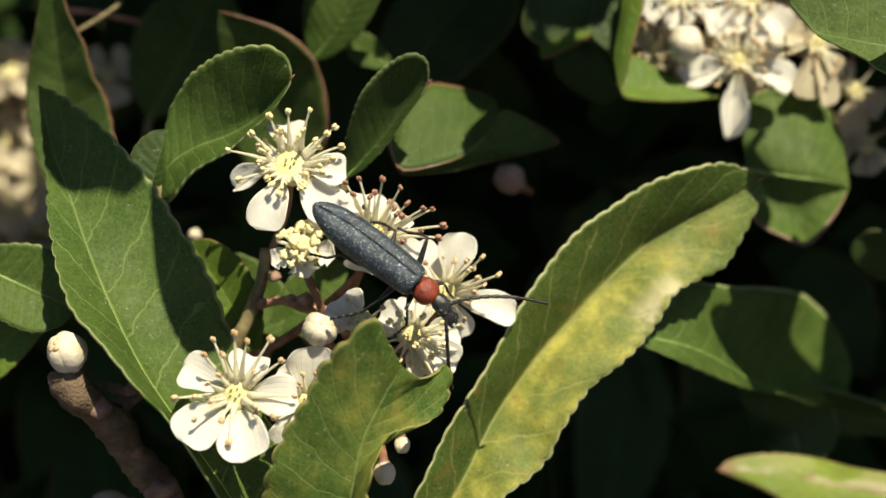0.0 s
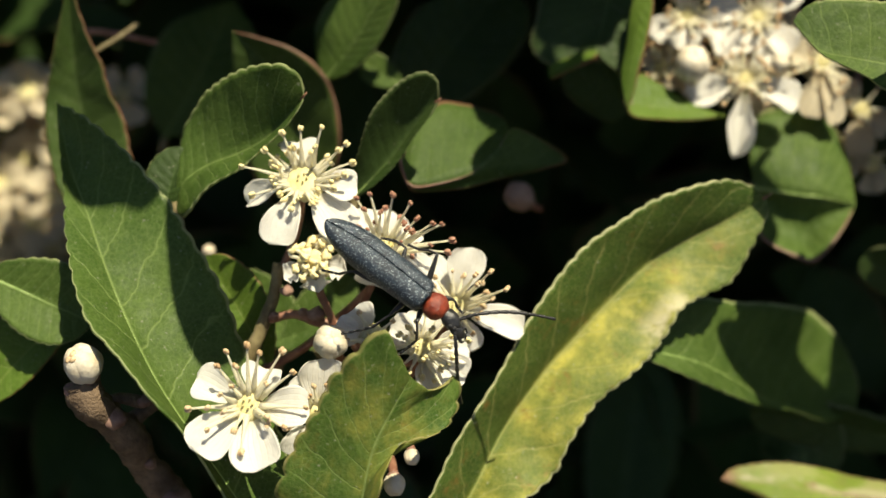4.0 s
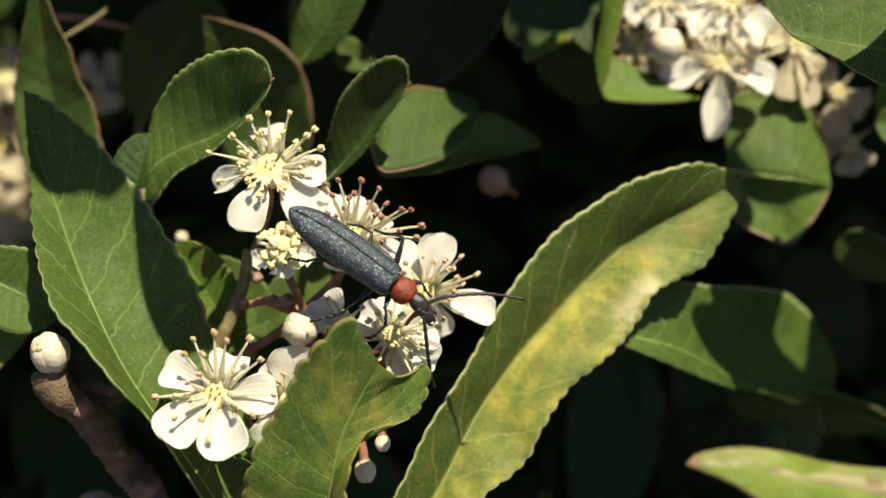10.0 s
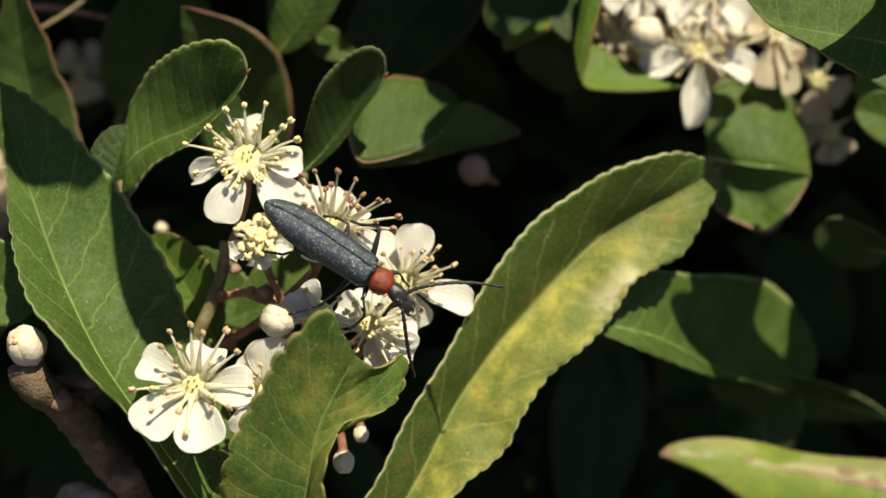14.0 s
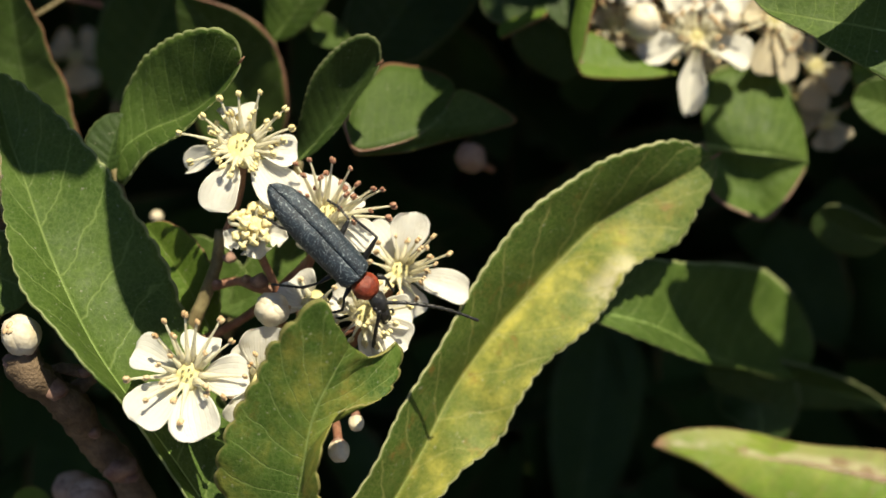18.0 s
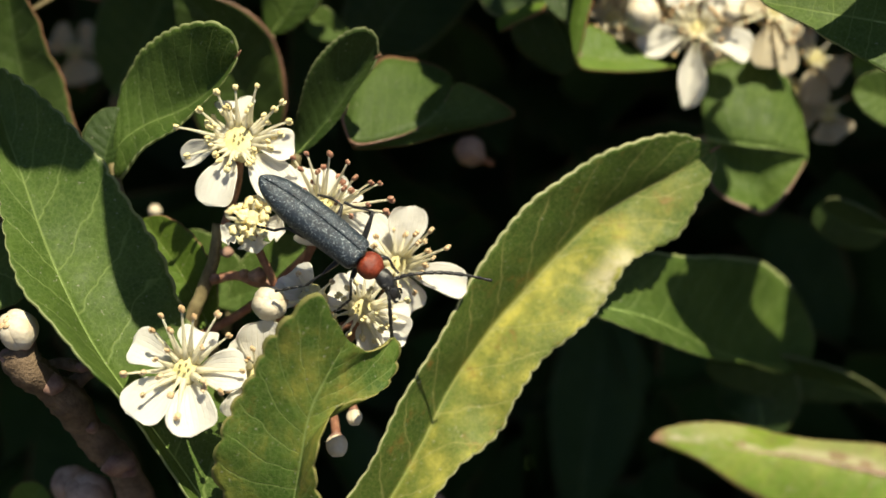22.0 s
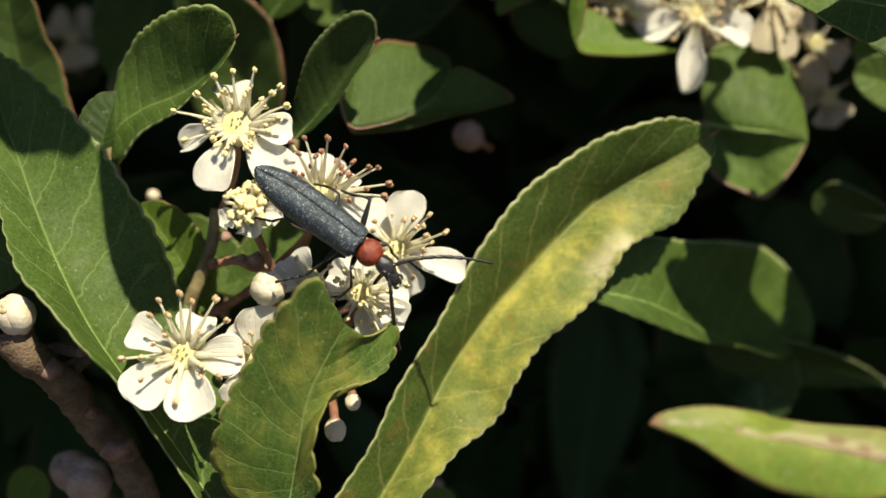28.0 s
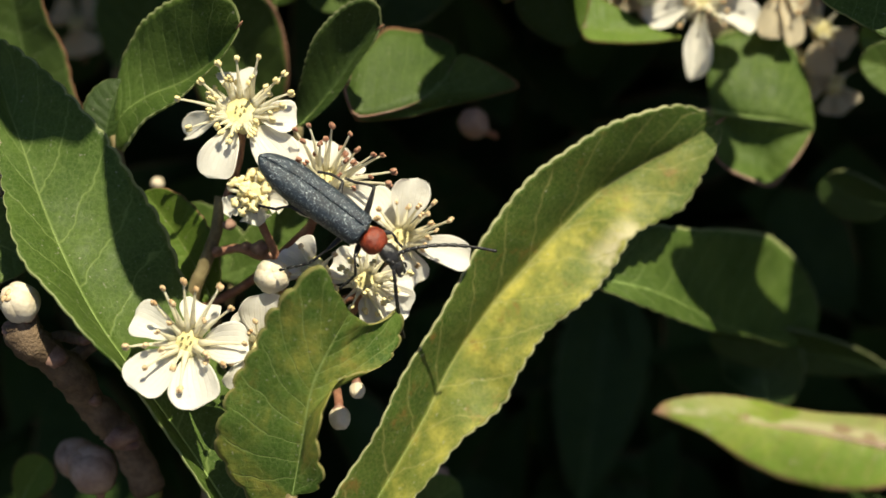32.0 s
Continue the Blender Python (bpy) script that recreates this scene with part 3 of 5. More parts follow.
# ---- leaves in front ----
# midrib, then the margin to its left and to its right, from base to tip
shaped_leaf([(-11.9, -24.6, 7.0), (-15.7, -18.2, 7.5), (-19.6, -12.4, 8.0), (-22.1, -8.6, 8.0), (-24.4, -4.6, 7.0), (-26.6, -0.6, 5.2), (-29.0, 4.0, 2.4), (-31.5, 8.4, -0.8), (-33.0, 13.4, -2.2)],
            [(-12.8, -23.2, 9.0), (-16.2, -17.1, 10.5), (-19.1, -12.1, 12.0), (-21.1, -9.8, 12.6), (-24.0, -6.5, 12.2), (-26.3, -4.4, 10.8), (-28.1, -1.6, 8.6), (-29.9, 2.2, 5.0), (-31.2, 6.0, 1.6), (-32.5, 10.3, -1.2)],
            [(-9.6, -23.0, 5.0), (-11.3, -17.9, 5.0), (-13.5, -12.0, 4.5), (-16.4, -5.6, 3.8), (-18.1, -1.5, 3.4), (-20.1, 1.8, 3.8), (-22.3, 5.1, 3.2), (-23.7, 6.7, 3.2), (-25.3, 8.5, 2.8), (-27.6, 10.3, 1.6), (-30.4, 12.3, -0.2)],
            GREEN, "broad green leaf with scalloped edge, folded along its midrib", teeth=26, tooth=0.3, sag=(0.02, -0.04), rows=120, cols=10, rib=0.2, stalk=[(-9.53, -28.45, 5.4), (-8.08, -31.58, 2.4)])
shaped_leaf([(-33.6, 4.8, -15.5), (-34.6, 12.5, -15.0), (-35.0, 18.4, -13.0), (-34.8, 23.1, -11.0), (-34.6, 25.6, -9.8)],
            [(-36.0, 5.7, -14.0), (-37.3, 9.0, -13.6), (-37.9, 14.1, -13.2), (-37.1, 17.3, -12.2), (-36.3, 19.6, -11.2), (-35.6, 22.0, -10.6)],
            [(-29.2, 6.7, -13.4), (-29.7, 10.3, -13.0), (-30.2, 13.3, -12.6), (-31.3, 15.5, -12.0), (-31.9, 18.2, -11.4), (-32.8, 20.1, -10.9), (-33.5, 22.0, -10.4)],
            RED_EDGED, "pointed green leaf with a reddish edge, half in shade", teeth=14, tooth=0.2, stalk=[(-33.0, -1.5, -17), (-29.3, -6.9, -20)])
shaped_leaf([(-22.5, 4.9, 0.0), (-21.7, 6.7, 0.3), (-19.6, 8.0, 0.8), (-17.0, 8.8, 1.8), (-15.0, 9.7, 2.8), (-13.1, 11.1, 4.0), (-11.4, 12.8, 5.6)],
            [(-22.4, 7.7, -0.3), (-22.4, 11.1, -2.0), (-21.1, 13.1, -1.0), (-18.9, 14.4, 2.0), (-16.4, 15.1, 4.8), (-14.0, 15.2, 6.6), (-12.5, 14.9, 7.0), (-11.6, 14.0, 6.4)],
            [(-21.5, 3.7, 1.8), (-19.0, 6.0, 4.0), (-16.4, 7.4, 4.8), (-14.7, 8.8, 5.2), (-12.9, 10.4, 5.4), (-11.8, 11.9, 5.6)],
            GREEN, "oval green leaf with toothed edge and pale lit fold", teeth=17, tooth=0.2, sag=(0.05, 0.04), rows=80, cols=9, point=0.5, stalk=[(-21.75, 1.84, 0.2), (-20.82, -1.33, -1.8)])
shaped_leaf([(-8.2, 5.7, -3.5), (-6.7, 7.2, -3.0), (-4.8, 9.3, -2.4), (-3.2, 11.4, -1.6), (-1.8, 12.9, -0.6), (-1.2, 13.3, -0.2)],
            [(-8.6, 7.0, -3.5), (-7.8, 9.4, -1.4), (-6.5, 12.4, 0.6), (-4.2, 14.5, 1.8), (-2.4, 15.3, 1.8), (-1.3, 14.8, 0.8)],
            [(-6.6, 6.4, -2.0), (-4.6, 8.2, -1.2), (-3.2, 10.2, -0.6), (-1.9, 11.9, 0.0)],
            DARK, "dark green oval leaf with fine teeth, folded lengthwise", teeth=24, tooth=0.17, sag=(-0.06, 0.0), rows=80, point=0.4, stalk=[(-8.50, 4.20, -4.0), (-9.38, 0.99, -5.5)])
shaped_leaf([(-4.4, 9.2, -3.6), (-4.1, 7.8, -3.8), (-3.4, 6.6, -4.0), (-1.4, 6.8, -4.0), (1.1, 7.6, -5.0), (2.9, 8.8, -6.0), (4.1, 10.2, -7.0), (4.9, 11.8, -7.8)],
            [(-3.9, 10.4, -5.0), (-2.9, 12.4, -8.0), (-1.3, 14.5, -10.0), (0.8, 14.6, -11.0), (2.8, 14.3, -12.0), (4.5, 13.1, -10.0)],
            [(-3.7, 6.8, -4.2), (-3.2, 6.2, -4.6), (-1.4, 6.3, -5.0), (1.1, 6.6, -6.0), (4.2, 7.6, -8.0), (8.3, 8.7, -11.0), (10.5, 9.7, -13.0), (7.9, 11.4, -11.5), (5.7, 12.1, -9.0)],
            RED_EDGED, "green leaf with an upturned reddish margin, half shaded", teeth=0, rows=70, rib=0.16, rib_material=EDGE, stalk=[(-4.2, 11.5, -6.0), (-4.6, 14.0, -12.0)])
shaped_leaf([(29.3, 7.7, -20.5), (33.2, 6.9, -19.0), (35.9, 6.6, -19.0), (39.2, 6.0, -20.4)],
            [(29.1, 11.3, -21.0), (29.9, 14.5, -22.0), (32.1, 15.7, -23.0), (36.0, 15.5, -23.0), (38.0, 13.7, -23.0), (39.0, 10.6, -22.0), (39.2, 7.7, -21.0)],
            [(29.3, 3.8, -19.0), (30.1, 2.4, -18.5), (32.4, 1.1, -18.0), (34.5, 0.5, -18.0), (36.6, 2.4, -18.5), (38.6, 4.9, -20.0)],
            GREEN, "rounded green leaf with a thin reddish edge", teeth=0, sag=(0.03, -0.42), rib=0.22, rims=EDGE, stalk=[(26.96, 6.85, -25), (24.72, 4.81, -31)])
shaped_leaf([(16.0, -7.1, -5.5), (21.4, -8.5, -8.0), (25.6, -10.5, -12.0), (29.4, -12.6, -17.0), (34.3, -14.4, -23.0), (38.3, -15.3, -27.0), (42.5, -15.7, -31.0)],
            [(17.6, -4.8, -6.5), (20.2, -3.3, -7.5), (21.8, -2.8, -8.5), (26.2, -3.3, -12.5), (30.2, -3.5, -17.0), (35.7, -4.4, -24.0), (39.2, -6.5, -28.0), (41.6, -9.4, -30.0), (42.8, -12.7, -31.0)],
            [(16.6, -8.0, -5.0), (20.6, -9.8, -7.0), (25.9, -12.1, -12.0), (29.7, -13.4, -17.0), (33.5, -14.2, -21.0), (38.0, -15.8, -26.0)],
            GREEN, "green leaf partly in deep shade with a pale lit lower fold", teeth=22, tooth=0.16, sag=(-0.05, 0.0), rows=80, stalk=[(15.25, -6.57, -14), (12.23, -10.14, -20)])
shaped_leaf([(-3.7, -27.1, 1.0), (1.3, -19.1, -0.8), (4.3, -13.6, -2.5), (7.7, -9.0, -3.5), (10.3, -6.2, -4.2), (13.3, -3.1, -5.0), (17.1, 0.3, -6.0), (20.7, 2.4, -6.3), (24.0, 4.0, -6.6), (27.1, 5.9, -6.8)],
            [(-5.8, -24.6, 4.0), (-2.3, -19.1, 3.6), (0.3, -14.0, 3.0), (3.0, -9.9, 2.4), (4.9, -6.6, 2.0), (7.3, -2.6, 1.4), (10.5, 1.3, 0.8), (13.7, 3.6, -0.2), (16.9, 5.5, -1.2), (20.5, 6.7, -2.6), (23.2, 7.2, -4.0), (25.6, 6.8, -5.8)],
            [(-1.1, -26.3, 2.5), (4.7, -19.8, 1.5), (6.6, -18.5, 0.5), (8.5, -16.9, -0.6), (9.5, -14.7, -0.6), (11.8, -11.5, -1.0), (14.2, -9.6, -1.5), (16.2, -7.9, -2.2), (17.7, -6.1, -3.0), (19.1, -3.8, -3.0), (21.5, -2.6, -4.5), (23.7, -1.5, -5.2), (25.2, 0.6, -6.0), (26.7, 3.2, -6.5), (27.3, 4.6, -6.8)],
            YELLOWED, "long yellowing leaf with green patches, folded along its midrib", teeth=36, tooth=0.26, sag=(0.04, 0.05), rows=150, cols=11, rib=0.17, point=0.7, stalk=[(-5.88, -30.23, 1.5), (-6.90, -33.11, 0.5)])
shaped_leaf([(-7.2, -21.1, 12.5), (-6.3, -17.1, 13.0), (-5.7, -13.9, 13.5), (-5.1, -12.1, 13.8), (-4.0, -10.0, 13.8), (-2.8, -8.0, 13.5)],
            [(-9.7, -22.3, 11.0), (-12.7, -18.2, 11.5), (-12.2, -15.3, 12.5), (-11.1, -12.6, 13.0), (-9.2, -9.7, 14.0), (-8.5, -8.2, 14.5), (-6.9, -6.4, 15.5), (-5.4, -5.0, 16.0), (-4.5, -4.4, 16.3), (-3.6, -6.3, 15.0)],
            [(-5.0, -20.2, 13.0), (-5.1, -16.9, 14.5), (-4.7, -15.0, 15.0), (-4.0, -13.2, 14.5), (-3.1, -12.4, 13.5), (-1.1, -12.2, 12.0), (0.1, -11.4, 10.5), (0.7, -9.8, 9.0), (0.5, -8.3, 8.5), (-0.4, -8.8, 10.0), (-1.5, -9.0, 12.0)],
            SPOTTED, "green leaf with yellow spots and an insect-bitten tip", teeth=15, tooth=0.42, sag=(0.03, 0.06), rows=110, cols=11, rib=0.13, stalk=[(-9.63, -30.59, 10.2), (-10.47, -32.94, 8.2)])
shaped_leaf([(29.5, -14.7, 29.0), (24.9, -13.7, 28.5), (20.6, -13.2, 27.8), (17.7, -12.9, 27.0), (15.9, -12.8, 26.6)],
            [(29.3, -16.3, 29.5), (26.3, -16.7, 29.5), (23.4, -16.3, 29.0), (21.8, -15.7, 28.8), (20.4, -15.0, 28.4), (19.2, -14.2, 28.0), (18.2, -13.6, 27.6), (16.8, -13.1, 26.9)],
            [(30.2, -13.5, 26.0), (25.8, -13.0, 26.0), (23.6, -12.6, 26.0), (22.0, -12.2, 26.0), (19.9, -11.9, 26.0), (18.0, -12.0, 26.0), (16.5, -12.3, 26.3)],
            PALE, "pale yellow-green leaf close by, with a brown scarred fold", teeth=26, tooth=0.08, sag=(0.04, 0.05), rows=80, rib=0.2, rib_material=EDGE, stalk=[(37.03, -15.66, 28.5)])
shaped_leaf([(41.3, 14.2, 4.0), (34.2, 15.7, 3.0), (31.4, 16.3, 2.6), (29.0, 17.0, 2.2), (27.1, 19.3, 1.8)],
            [(40.0, 10.1, 5.0), (33.8, 13.4, 4.2), (32.4, 14.6, 3.6), (30.4, 15.8, 3.0), (29.0, 16.8, 2.4)],
            [(40.8, 20.6, 3.0), (36.7, 20.6, 2.6), (31.6, 21.1, 2.0), (29.0, 21.0, 1.8), (27.6, 20.1, 1.8)],
            GREEN, "green leaf with a pale lower fold over the flower cluster", teeth=24, tooth=0.12, rows=70, stalk=[(49.41, 9.71, 6.5)])
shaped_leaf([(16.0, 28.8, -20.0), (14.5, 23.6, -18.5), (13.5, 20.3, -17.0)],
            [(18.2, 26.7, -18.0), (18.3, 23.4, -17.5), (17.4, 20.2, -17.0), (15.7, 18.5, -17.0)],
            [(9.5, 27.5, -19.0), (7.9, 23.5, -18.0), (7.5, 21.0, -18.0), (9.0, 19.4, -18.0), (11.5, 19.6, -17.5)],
            DARK, "broad leaf hanging beside the flower cluster, shade put into its dark green", teeth=0, rib=0.16, stalk=[(17.2, 31, -24)])
# lit strip of the dark leaf above, its brightness put into a lighter green
shaped_leaf([(13.8, 20.3, -16.5), (11.4, 19.3, -16.8), (9.1, 18.3, -17.4)],
            [(12.9, 19.3, -15.6), (10.8, 18.4, -15.8), (9.4, 17.8, -16.8)],
            [(13.0, 20.4, -17.0), (10.9, 19.9, -17.4), (9.3, 19.2, -17.8)],
            FRESH, "narrow fold under a dark leaf, sunlight put into its fresh green", teeth=0, rows=24, rib=0.05)
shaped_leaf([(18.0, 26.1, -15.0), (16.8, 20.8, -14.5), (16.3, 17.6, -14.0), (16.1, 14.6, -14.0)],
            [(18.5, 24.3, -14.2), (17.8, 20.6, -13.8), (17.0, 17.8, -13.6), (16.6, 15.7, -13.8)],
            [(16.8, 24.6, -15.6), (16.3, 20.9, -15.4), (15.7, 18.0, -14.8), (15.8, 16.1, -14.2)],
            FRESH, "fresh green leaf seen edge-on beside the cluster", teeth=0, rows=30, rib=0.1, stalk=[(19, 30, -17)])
shaped_leaf([(14.0, 20.4, -20.0), (15.4, 17.9, -19.5), (16.7, 14.6, -20.0)],
            [(15.2, 19.6, -18.6), (16.4, 17.2, -18.0), (17.0, 15.7, -19.0)],
            [(11.0, 19.6, -21.0), (11.1, 17.2, -22.0), (13.6, 15.0, -22.0), (15.6, 14.1, -21.0)],
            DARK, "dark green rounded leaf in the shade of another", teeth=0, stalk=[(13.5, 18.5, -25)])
shaped_leaf([(16.6, 15.5, -17.5), (21.1, 14.9, -18.0), (26.2, 14.4, -18.0)],
            [(17.5, 18.5, -18.8), (19.7, 17.7, -19.0), (22.4, 16.0, -18.8), (24.0, 15.1, -18.4)],
            [(17.1, 14.2, -16.6), (19.9, 13.9, -16.8), (23.3, 14.0, -17.6)],
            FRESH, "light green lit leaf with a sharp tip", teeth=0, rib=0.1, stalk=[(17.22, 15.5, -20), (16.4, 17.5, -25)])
shaped_leaf([(-13.5, 6.1, -22.0), (-15.1, 12.1, -20.5), (-16.5, 17.1, -18.0), (-18.5, 20.0, -16.0), (-20.6, 21.8, -14.6)],
            [(-18.8, 7.7, -21.0), (-20.7, 13.0, -19.0), (-20.9, 17.5, -17.0), (-20.8, 20.1, -15.4)],
            [(-11.2, 10.3, -18.6), (-11.1, 14.6, -16.8), (-12.4, 18.0, -15.4), (-14.7, 19.9, -14.8), (-17.3, 20.9, -14.6)],
            RED_EDGED, "dark green leaf with a thick pinkish upper edge", teeth=0, rims=EDGE, rim=0.14, stalk=[(-13, 4.5, -22)])
shaped_leaf([(-12.6, 18.1, -20.0), (-9.8, 21.1, -18.0), (-6.2, 26.1, -15.0)],
            [(-13.6, 20.9, -21.0), (-13.0, 24.5, -20.0), (-9.8, 27.3, -18.0)],
            [(-10.4, 18.5, -19.0), (-7.7, 20.5, -17.6), (-6.0, 23.2, -16.4), (-5.2, 25.4, -15.4)],
            GREEN, "grey-green leaf with a light edge, half in shade", teeth=0, rib=0.14, stalk=[(-13.6, 14.5, -24)])
shaped_leaf([(-33.7, 14.6, -42.0), (-29.6, 22.0, -42.0), (-25.7, 31.0, -42.0)],
            [(-35.8, 20.6, -41.0), (-32.9, 27.6, -41.0)],
            [(-24.9, 18.0, -41.0), (-22.7, 25.7, -41.0)],
            GREEN, "broad green leaf in the shade far behind", teeth=0, stalk=[(-36, 8, -48)])
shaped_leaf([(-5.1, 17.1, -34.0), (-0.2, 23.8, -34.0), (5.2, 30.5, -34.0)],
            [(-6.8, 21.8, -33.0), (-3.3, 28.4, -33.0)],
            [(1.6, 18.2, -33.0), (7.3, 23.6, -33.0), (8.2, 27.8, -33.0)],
            DARK, "broad leaf far behind the folded leaf, shade put into its dark green", teeth=0, stalk=[(-6, 13, -40)])
leaf((-22.92, 3.11, 0), (-23.82, 5.00, 0), (-22.02, 9.51, -1), 2.2, 2.6, 10, 30, DARK, "small dark green leaf beside the oval leaf", teeth=12, stalk=[(-22.70, 1.42, -2)])
# unseen leaves added higher up on the hedge's face to block the sun
def shading_leaf(base, ctrl, tip, wide, label, facing=(0, 1, 0.2)):
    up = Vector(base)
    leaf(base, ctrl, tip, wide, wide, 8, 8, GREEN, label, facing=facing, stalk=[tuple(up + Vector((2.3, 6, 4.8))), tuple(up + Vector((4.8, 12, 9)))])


shading_leaf((16.2, 40.5, 12), (15.6, 40.5, 18), (16, 40, 24), 3.2, "small unseen green leaf added to shade the folded leaf")
shading_leaf((20, 44, -11), (20.4, 44, -6), (21, 44, -0.5), 5.0, "unseen green leaf added to shade the hanging leaf")
shading_leaf((54, 44, -4), (54.6, 44, 2), (54, 44, 8), 5.0, "unseen green leaf added over the shaded flowers")
shading_leaf((40.5, 40.5, 5), (39, 40.5, 10), (42, 40, 16), 4.6, "small unseen green leaf added for shade above the flower cluster")
# added out of view, outlined by the shadows they should cast
shaped_leaf([(-6.0, 22.4, 29.5), (-8.0, 27.7, 30.0), (-10.2, 32.0, 29.0), (-11.8, 36.5, 28.0)], [(-8.5, 22.2, 31.0), (-10.2, 26.0, 31.0), (-11.3, 30.7, 30.0), (-11.8, 34.2, 29.0)], [(-5.3, 25.9, 29.5), (-7.1, 29.8, 29.0), (-9.2, 33.1, 28.5), (-10.6, 35.5, 28.0)], GREEN, "slender unseen green leaf added for shade above the oval leaf", teeth=16, tooth=0.15, ripple=0.1, rows=36,
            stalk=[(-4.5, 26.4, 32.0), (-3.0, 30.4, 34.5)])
shaped_leaf([(27.7, 72.2, 19.2), (27.1, 68.0, 19.2), (26.3, 65.4, 19.2)], [(31.7, 71.2, 19.2), (31.3, 66.8, 19.7), (29.6, 65.6, 20.2)], [(23.4, 71.3, 18.7), (23.1, 67.4, 19.2), (24.2, 65.5, 19.2)], GREEN, "unseen green leaf added to shade the broad dark leaf", teeth=16, tooth=0.15, ripple=0.1, rows=36,
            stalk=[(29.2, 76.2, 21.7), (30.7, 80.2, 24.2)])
shaped_leaf([(42.9, 28.4, 6.0), (43.1, 24.6, 5.0), (43.3, 15.7, 4.0)], [(46.2, 27.1, 2.0), (45.6, 24.4, 2.0), (45.6, 21.5, 2.0), (50.1, 20.4, 0.0), (51.0, 15.9, -1.0)], [(40.6, 27.3, 9.5), (39.7, 25.6, 10.5), (34.8, 25.7, 15.5), (35.3, 23.3, 15.0), (37.6, 20.3, 12.5)], GREEN, "crooked unseen green leaf added to cast the shaded leaf's shadow", teeth=16, tooth=0.15, ripple=0.1, rows=36,
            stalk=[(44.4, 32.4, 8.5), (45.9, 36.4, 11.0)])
shaped_leaf([(-15.1, 67.5, 41.4), (-12.9, 62.8, 42.4), (-10.1, 58.5, 44.4), (-8.7, 55.6, 45.4)], [(-9.4, 64.9, 43.4), (-4.6, 59.3, 46.4), (-4.6, 57.5, 46.4), (-6.2, 55.8, 46.4)], [(-16.1, 63.2, 42.4), (-14.6, 59.1, 43.4), (-12.0, 57.1, 45.4), (-10.4, 55.8, 45.4)], GREEN, "broad unseen green leaf added to shade the scalloped leaf", teeth=16, tooth=0.15, ripple=0.1, rows=36,
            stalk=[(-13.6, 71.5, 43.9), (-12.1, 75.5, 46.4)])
shaped_leaf([(55.0, 30.9, 0.3), (55.1, 23.3, -1.7), (53.9, 13.9, -1.7)], [(58.4, 28.0, 0.3), (59.2, 17.4, -1.7)], [(51.8, 27.4, -0.7), (50.8, 25.4, -0.7), (50.2, 21.0, -0.7), (48.9, 15.2, -0.7)], GREEN, "broad unseen green leaf added to shade the dark leaves", teeth=16, tooth=0.15, ripple=0.1, rows=36,
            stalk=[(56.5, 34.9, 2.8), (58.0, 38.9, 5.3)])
# leaves behind
leaf((-4.60, 17.58, -21), (-7.34, 18.95, -21), (-9.09, 20.32, -21), 1.6, 1.6, 10, 10, GREEN, "small green leaf far back in the shade", teeth=8, stalk=[(-2.49, 16.48, -25)])
leaf((-38.91, -0.63, 0), (-33.50, -2.88, 0), (-29.23, -4.82, 0), 3.8, 3.4, 10, 24, GREEN, "green leaf with a pale midrib beside the broad leaf", rib=0.26, teeth=12, stalk=[(-41.09, 0.05, -2)])
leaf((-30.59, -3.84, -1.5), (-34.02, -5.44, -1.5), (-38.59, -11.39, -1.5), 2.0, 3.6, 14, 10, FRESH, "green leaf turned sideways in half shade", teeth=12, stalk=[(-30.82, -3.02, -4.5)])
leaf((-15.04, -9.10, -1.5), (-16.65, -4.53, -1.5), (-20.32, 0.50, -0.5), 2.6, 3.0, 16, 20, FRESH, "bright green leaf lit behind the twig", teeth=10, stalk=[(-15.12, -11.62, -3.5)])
leaf((-12.12, -7.40, -10), (-15.60, -5.91, -10), (-19.32, -0.70, -10), 2.6, 2.6, 10, 10, GREEN, "green leaf behind the flower stalks", teeth=10, stalk=[(-11.44, -9.14, -13)])
leaf((-15.10, -7.90, -10), (-13.11, -4.42, -10), (-8.64, -1.44, -10), 2.2, 2.2, 14, 20, GREEN, "green leaf under the beetle among flower stalks", teeth=10, stalk=[(-16.04, -9.65, -13)])

# deep leaves: the darker green adds to the shade they hang in
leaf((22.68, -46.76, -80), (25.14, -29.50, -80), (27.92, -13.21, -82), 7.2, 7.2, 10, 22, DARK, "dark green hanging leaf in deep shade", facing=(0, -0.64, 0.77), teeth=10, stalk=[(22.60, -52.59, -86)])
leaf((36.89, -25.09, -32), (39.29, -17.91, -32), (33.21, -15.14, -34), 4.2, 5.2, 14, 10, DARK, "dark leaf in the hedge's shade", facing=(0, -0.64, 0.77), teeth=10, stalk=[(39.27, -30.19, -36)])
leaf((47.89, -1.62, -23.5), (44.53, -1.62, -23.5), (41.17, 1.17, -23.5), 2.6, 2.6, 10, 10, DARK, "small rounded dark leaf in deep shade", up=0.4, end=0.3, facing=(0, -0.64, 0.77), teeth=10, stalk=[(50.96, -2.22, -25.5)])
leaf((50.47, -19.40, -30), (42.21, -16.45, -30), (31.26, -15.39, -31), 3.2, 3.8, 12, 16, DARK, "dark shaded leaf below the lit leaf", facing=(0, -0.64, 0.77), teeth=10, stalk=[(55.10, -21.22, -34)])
leaf((51.57, 5.93, -18), (48.90, 10.73, -18), (42.76, 12.07, -18), 2.6, 3.0, 14, 22, GREEN, "green leaf at the hedge's face", teeth=10, stalk=[(55.19, 3.31, -20)])
